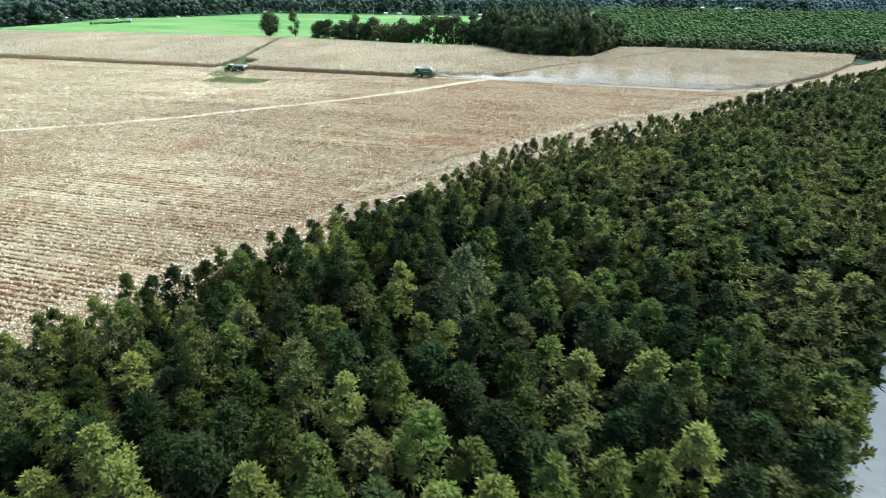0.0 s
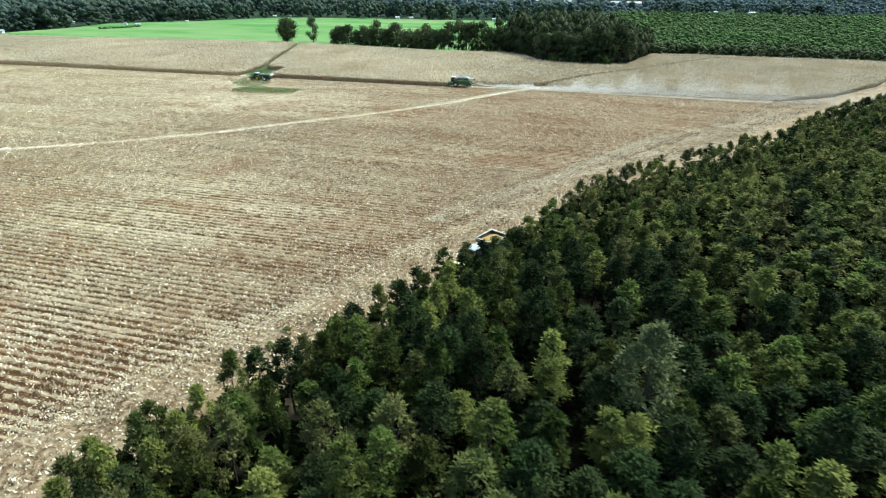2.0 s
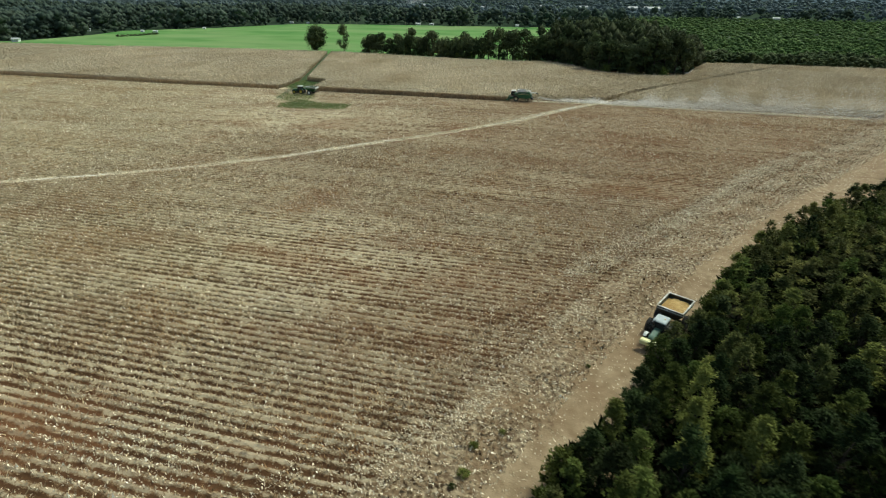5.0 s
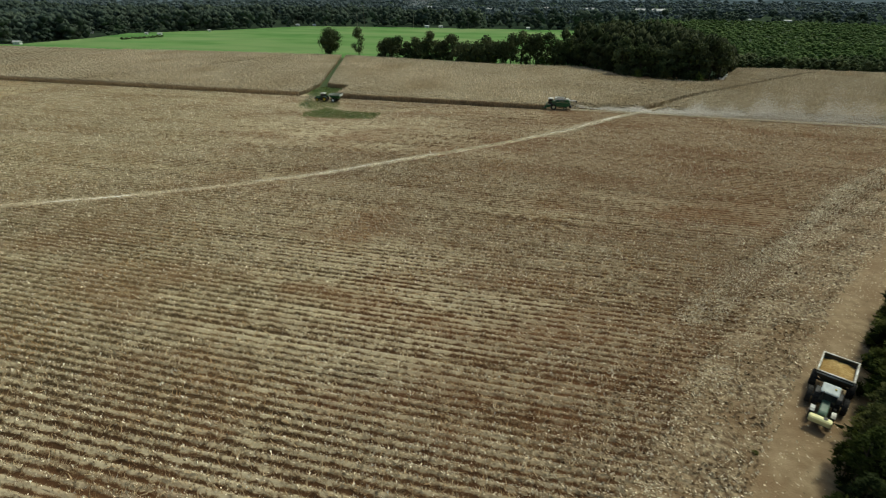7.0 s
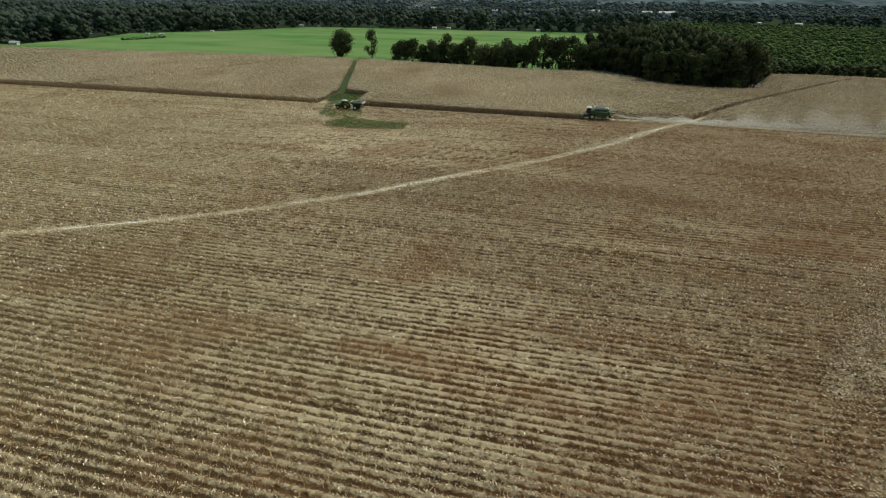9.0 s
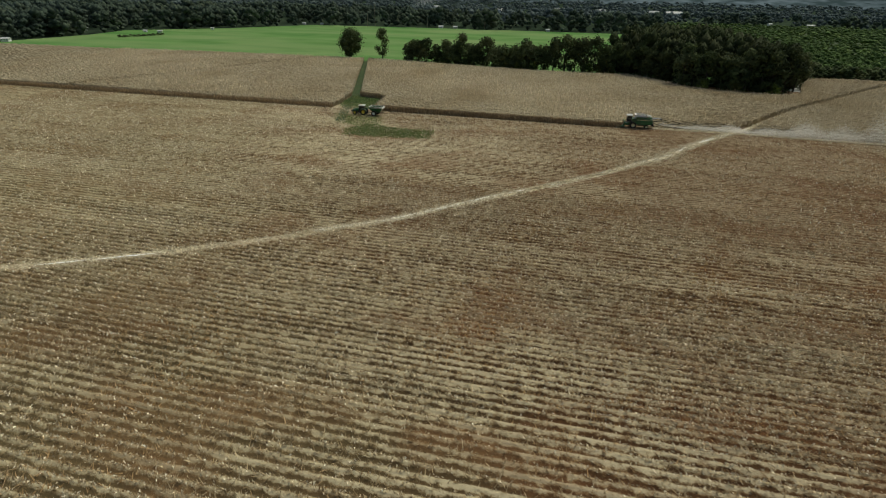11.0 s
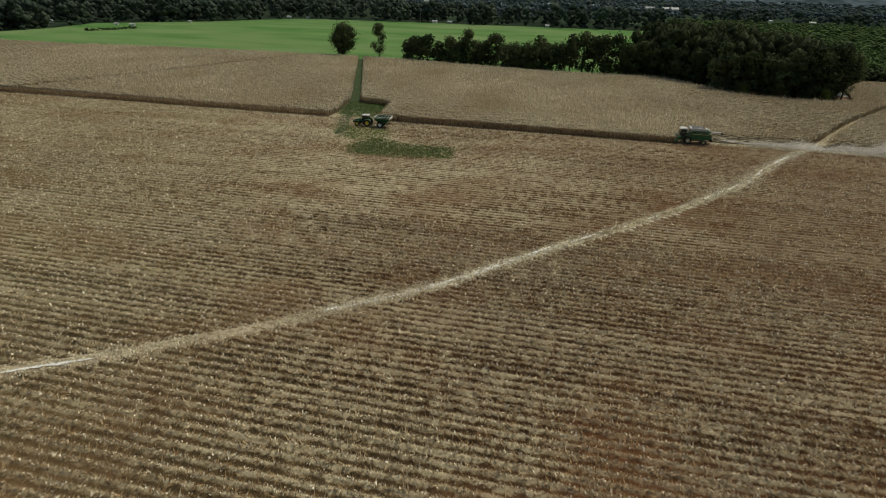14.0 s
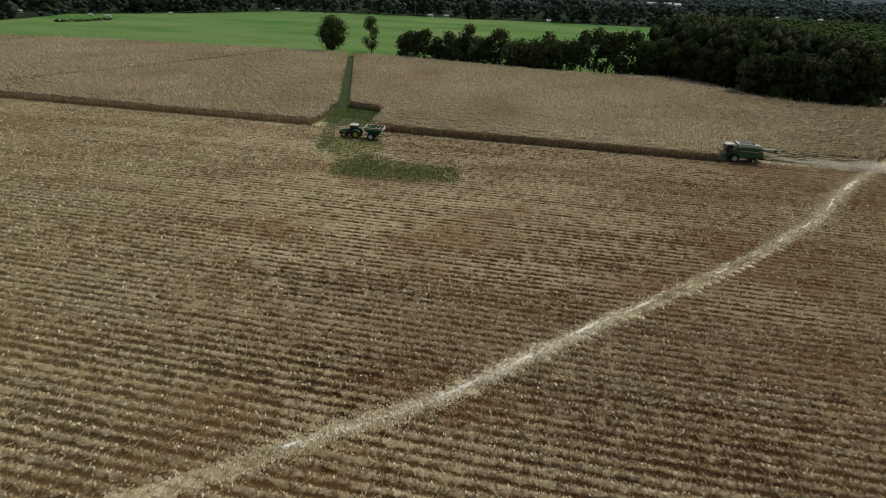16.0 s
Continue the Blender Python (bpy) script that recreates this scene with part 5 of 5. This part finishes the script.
        for x in (-2.2, -3.1):
            part("rail_post", rod((x, s * 1.1, 2.7), (x, s * 1.15, 3.4), 0.03, sides=6), M_WHITE, c)
    part("engine_deck", box((1.3, 2.0, 0.5), (-2.75, 0, 2.95), 0.08), M_GREEN, c)
    part("air_intake", rod((-2.7, 0.6, 3.15), (-2.7, 0.6, 3.55), 0.3, 0.3, 14), M_GREY, c)
    part("exhaust", rod((-2.1, -0.7, 3.1), (-2.1, -0.7, 3.75), 0.09), M_BLACK, c)
    part("unloading_auger", rod((0.7, 1.42, 2.95), (-5.2, 1.42, 3.12), 0.2, 0.17, 12), M_GREEN, c)
    part("auger_tip", rod((-3.4, 1.42, 3.08), (-5.6, 1.42, 3.14), 0.215, 0.2, 12), M_WHITE, c, "white auger end")
    part("auger_spout", rod((-5.5, 1.42, 3.14), (-5.9, 1.42, 2.8), 0.2, 0.24, 10), M_BLACK, c)
    part("spreader", slab([(-3.5, 0.8), (-3.5, 1.5), (-4.1, 1.35), (-4.4, 0.75)], 1.7), M_BLACK, c)
    part("ladder", box((0.5, 0.12, 1.5), (1.9, 1.28, 1.15), 0.02, rot=Matrix.Rotation(0.2, 4, "Y")), M_BLACK, c)
    part("platform", box((1.3, 0.5, 0.08), (2.1, 1.2, 1.85), 0.02), M_BLACK, c)
    part("railing", rod((1.5, 1.42, 2.6), (2.7, 1.42, 2.6), 0.03, sides=6), M_GREEN, c)
    part("feeder_house", slab([(1.7, 0.95), (2.0, 1.6), (4.1, 1.0), (3.9, 0.4)], 1.3), M_GREEN, c)
    head = part("corn_head", slab([(3.7, 0.45), (3.6, 1.7), (3.85, 1.85), (4.2, 1.0), (4.2, 0.5)], 4.6, bevel=0.04), M_GREEN, c, "green corn head")
    for i in range(7):
        y = -2.4 + i * 0.8
        bm = bmesh.new()
        bmesh.ops.create_cone(bm, cap_ends=True, segments=8, radius1=0.32, radius2=0.06, depth=1.1,
                              matrix=Matrix.Translation((4.55, y * 0.94, 0.6)) @ Matrix.Rotation(radians(98), 4, "Y") @ Matrix.Diagonal((0.8, 1, 1, 1)))
        part("snout", bm, M_GREEN, head, "pointed green row divider")
    part("cross_auger", rod((4.1, -2.2, 0.95), (4.1, 2.2, 0.95), 0.22), M_GREY, head)
    return c


HARVEST = (-57.0, 188.8)
combine(pose(HARVEST[0] + 0.2, HARVEST[1], 0.03, 0, 0, 180)).scale = (0.92, 0.92, 0.92)
tractor(pose(-131.0, 181.4, 0.03, 0, 0, 181), "dark green tractor with yellow rims and white cab roof", M_YELLOW).scale = (0.88, 0.88, 0.88)
grain_cart(pose(-126.2, 181.5, 0.03, 0, 0, 181), "empty dark green grain cart with white rear panel", False).scale = (0.88, 0.88, 0.88)
ROAD_TURN = 243.0
cx, cy = math.cos(radians(ROAD_TURN)), math.sin(radians(ROAD_TURN))
TX, TY = -26.7, 64.9
tractor(pose(TX, TY, 0.06, 0, 0, ROAD_TURN), "green dual-wheeled tractor with pale front tank", M_BLACK, True, True, M_HOOD).scale = (0.8, 0.8, 0.8)
grain_cart(pose(TX - cx * 4.5 - 0.1, TY - cy * 4.5 - 0.2, 0.06, 0, 0, ROAD_TURN), "dusty green grain cart half full of golden corn", True, 1.95).scale = (0.9, 0.9, 0.9)

# ---------------------------------------------------------------- painted glints in the wheel track, dust, far things
GLINT_RUNS = [(-150, -147), (-137, -131.5), (-131, -124.6), (-108, -106.6), (-98.5, -95.5), (-93.2, -91.2), (-88.6, -84.2), (-83, -79.4), (-76, -75), (-72, -70), (-66.5, -65.5), (-62, -60.4), (-57, -54.6), (-50, -47), (-44, -39), (-36, -27)]


def glint_streaks():
    """White runs painting glints along the wheel track's middle, ragged along both sides."""
    c = smooth_line(TRACK[2:18], 0.2)
    d = np.gradient(c, axis=0)
    d /= np.linalg.norm(d, axis=1)[:, None]
    nrm = np.stack([-d[:, 1], d[:, 0]], 1)
    for x0, x1 in GLINT_RUNS:
        run = np.where((c[:, 0] > x0) & (c[:, 0] < x1))[0]
        i, n = run[0], len(run)
        seg, sn = c[i:i + n], nrm[i:i + n]
        w = (0.19 if x0 < -46 else 0.34) * np.sqrt(np.sin(np.linspace(0.05, np.pi - 0.05, n))) * rng.uniform(0.4, 1.3, n)
        off = (-0.35 if x0 < -120 else 0.0) + rng.uniform(-0.12, 0.12) + np.cumsum(rng.normal(0, 0.02, n))
        a, b = seg + sn * (off + w)[:, None], seg + sn * (off - w * rng.uniform(0.3, 1.2, n))[:, None]
        v = np.concatenate([np.c_[a, np.full(n, 0.16)], np.c_[b, np.full(n, 0.16)]])
        k = np.arange(n - 1)
        f = np.stack([k, k + n, k + n + 1, k + 1], 1)
        tagged(new("glint_streak", mesh_of("glint_streak", v, f, M_SAND_GLINT)), "narrow white streak painted for a glint in the wheel track", "sand", "sand streaks in the wheel track")


glint_streaks()
c = smooth_line(TRACK[:19], 0.25)
k = rng.integers(0, len(c), 90000)
bare = np.exp(-((c[k, 0] + 115) / 5.0) ** 2) + 0.7 * np.exp(-((c[k, 0] + 150) / 9.0) ** 2)
k = k[rng.random(len(k)) > 0.75 * bare]
k = k[(c[k, 0] > -123) | (rng.random(len(k)) < 0.4)]
q = c[k] + rng.normal(0, 1, (len(k), 2)) * (0.62 + 0.25 * np.sin(k * 0.021) * np.sin(k * 0.0047 + 1))[:, None]
tagged(new("track_litter", flakes(q[:, 0], q[:, 1], 0.24, M_TRACK_HUSK, "track_litter", 0.5, z=0.06)), "pale husks gathered along the wheel track", "husks", kind="stuff")
k = rng.integers(0, len(c), 26000)
k = k[(np.sin(k * 0.035) + np.sin(k * 0.013 + 2) > rng.uniform(-1.2, 1.4, len(k))) & (c[k, 0] > -108)]
q = c[k] + rng.normal(0, 0.24, (len(k), 2))
tagged(new("glint_flecks", flakes(q[:, 0], q[:, 1], 0.27, M_SAND_GLINT, "glint_flecks", 0.1, z=0.12)), "small white flecks painted for glints in the wheel track", "sand", kind="stuff")
c = smooth_line(ROAD[1:11], 0.5)
k = rng.integers(0, len(c), 9000)
q = c[k] + rng.normal(0, 2.2, (len(k), 2)) + np.array([2.0, -1.2])
tagged(new("road_litter", flakes(q[:, 0], q[:, 1], 0.22, M_HUSK, "road_litter", z=0.045)), "scattered husks on the dirt road", "husks", kind="stuff")


def specks(places, size, mat, name):
    n = len(places)
    u, t = rng.normal(0, 1, (n, 3)), rng.normal(0, 1, (n, 3))
    s = (rng.uniform(0.5, 1.2, n) * size)[:, None]
    v = np.stack([places, places + u * s, places + t * s], 1).reshape(-1, 3)
    return mesh_of(name, v, np.arange(3 * n).reshape(-1, 3), mat)


x, y = scatter(15000, HARVEST[0] + 4, 40, 184.5, 189.5)
y = 189.0 - 0.03 * np.clip(x - HARVEST[0] - 35, 0, 60) + rng.normal(0, 0.5, len(x))
tagged(new("chaff", flakes(x, y, 0.34, M_TRACK_HUSK, "chaff", z=0.1)), "pale chaff blown out behind the combine", "chaff", kind="stuff")
# dust trailing the combine: a low stream, then ragged plumes that drift and thin out
n = 240000
s = rng.gamma(2.2, 24, n)
lump = 0.5 + 0.5 * np.sin(s * 0.55 + 1.3) * np.sin(s * 0.21 + 0.4)
keep = rng.random(n) < 0.3 + 0.7 * lump
s, lump = s[keep], lump[keep]
top = np.interp(s, [0, 12, 32, 60, 110], [0.5, 0.7, 1.5, 5.2, 6.8]) * (0.35 + 0.9 * lump)
z = np.abs(rng.normal(0, 1, len(s))) * top * 0.62 + 0.25 + 0.6 * np.exp(-s / 6)
x = HARVEST[0] + 4.6 + s
y = HARVEST[1] + rng.normal(0, 0.5 + 0.02 * s) + 1.1 - 0.045 * np.clip(s - 35, 0, 80) + 0.25 * z
tagged(new("dust_cloud", specks(np.c_[x, y, z], 0.046 + 0.0003 * s, M_DUST, "dust_cloud")), "pale dust drifting behind the combine", "dust", kind="stuff")
n = 6000
z = rng.random(n) ** 1.2
q = np.c_[-306 + 22 * z + (4 + 16 * z) * rng.normal(0, 1, n), 853 + rng.normal(0, 4, n), 6 + 20 * z]
tagged(new("smoke", specks(q, 0.3, M_SMOKE, "smoke")), "thin pale smoke rising from the far woods", "smoke", kind="stuff")
# far hills as an emissive strip, haze put into its colour
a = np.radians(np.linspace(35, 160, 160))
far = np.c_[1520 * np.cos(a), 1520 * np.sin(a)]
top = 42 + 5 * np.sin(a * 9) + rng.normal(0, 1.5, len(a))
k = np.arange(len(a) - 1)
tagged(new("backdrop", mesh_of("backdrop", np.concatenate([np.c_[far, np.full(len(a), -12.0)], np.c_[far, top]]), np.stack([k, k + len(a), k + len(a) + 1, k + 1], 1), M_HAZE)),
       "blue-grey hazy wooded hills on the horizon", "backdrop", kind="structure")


def house(x, y, length, width, height, turn, label, z=-0.2):
    h = empty("house", pose(x, y, z, 0, 0, turn), label, "house", "far buildings")
    part("wall", box((length, width, height), (0, 0, height / 2), 0.05), M_WALLS, h)
    w = width / 2 + 0.5
    part("roof", slab([(-w, height - 0.1), (w, height - 0.1), (0, height + width * 0.28)], length + 0.8, bevel=0.05), M_ROOF, h).rotation_euler = (0, 0, radians(90))
    for i in range(3):
        part("window", box((length * 0.12, 0.08, height * 0.3), (-length / 3 + i * length / 3, -width / 2 - 0.03, height * 0.62), 0.02), M_GLASS, h)
    part("door", box((0.9, 0.1, height * 0.75), (length * 0.16, -width / 2 - 0.04, height * 0.375), 0.02), M_WHITE, h)
    return h


def pole(x, y, height):
    p = empty("utility_pole", pose(x, y, -0.2, 0, 0, 10), "tall weathered wooden utility pole at the meadow edge", "utility pole", "utility poles")
    part("post", rod((0, 0, 0), (0, 0, height), 0.2, 0.13, 8), M_WOOD, p)
    part("crossarm", box((2.4, 0.14, 0.16), (0, 0, height - 0.8), 0.02), M_WOOD, p)
    for s in (-1, 0, 1):
        part("insulator", rod((s * 1.0, 0, height - 0.7), (s * 1.0, 0, height - 0.45), 0.06), M_GREY, p)


for x, y, l, w, h, a in HOUSES:
    if y > 800:
        house(x, y, l, w, h, a, "large pale farm shed among the far woods")
    else:
        k = 0.8 if y < 300 else 0.62
        house(x, y, l * k, w * k, h * k, a, "small white house at the edge of the woods")
for x, y, h in ((-257, 511, 13), (-251, 513, 18), (-156, 524, 12), (-205, 517, 11)):
    pole(x, y, h)
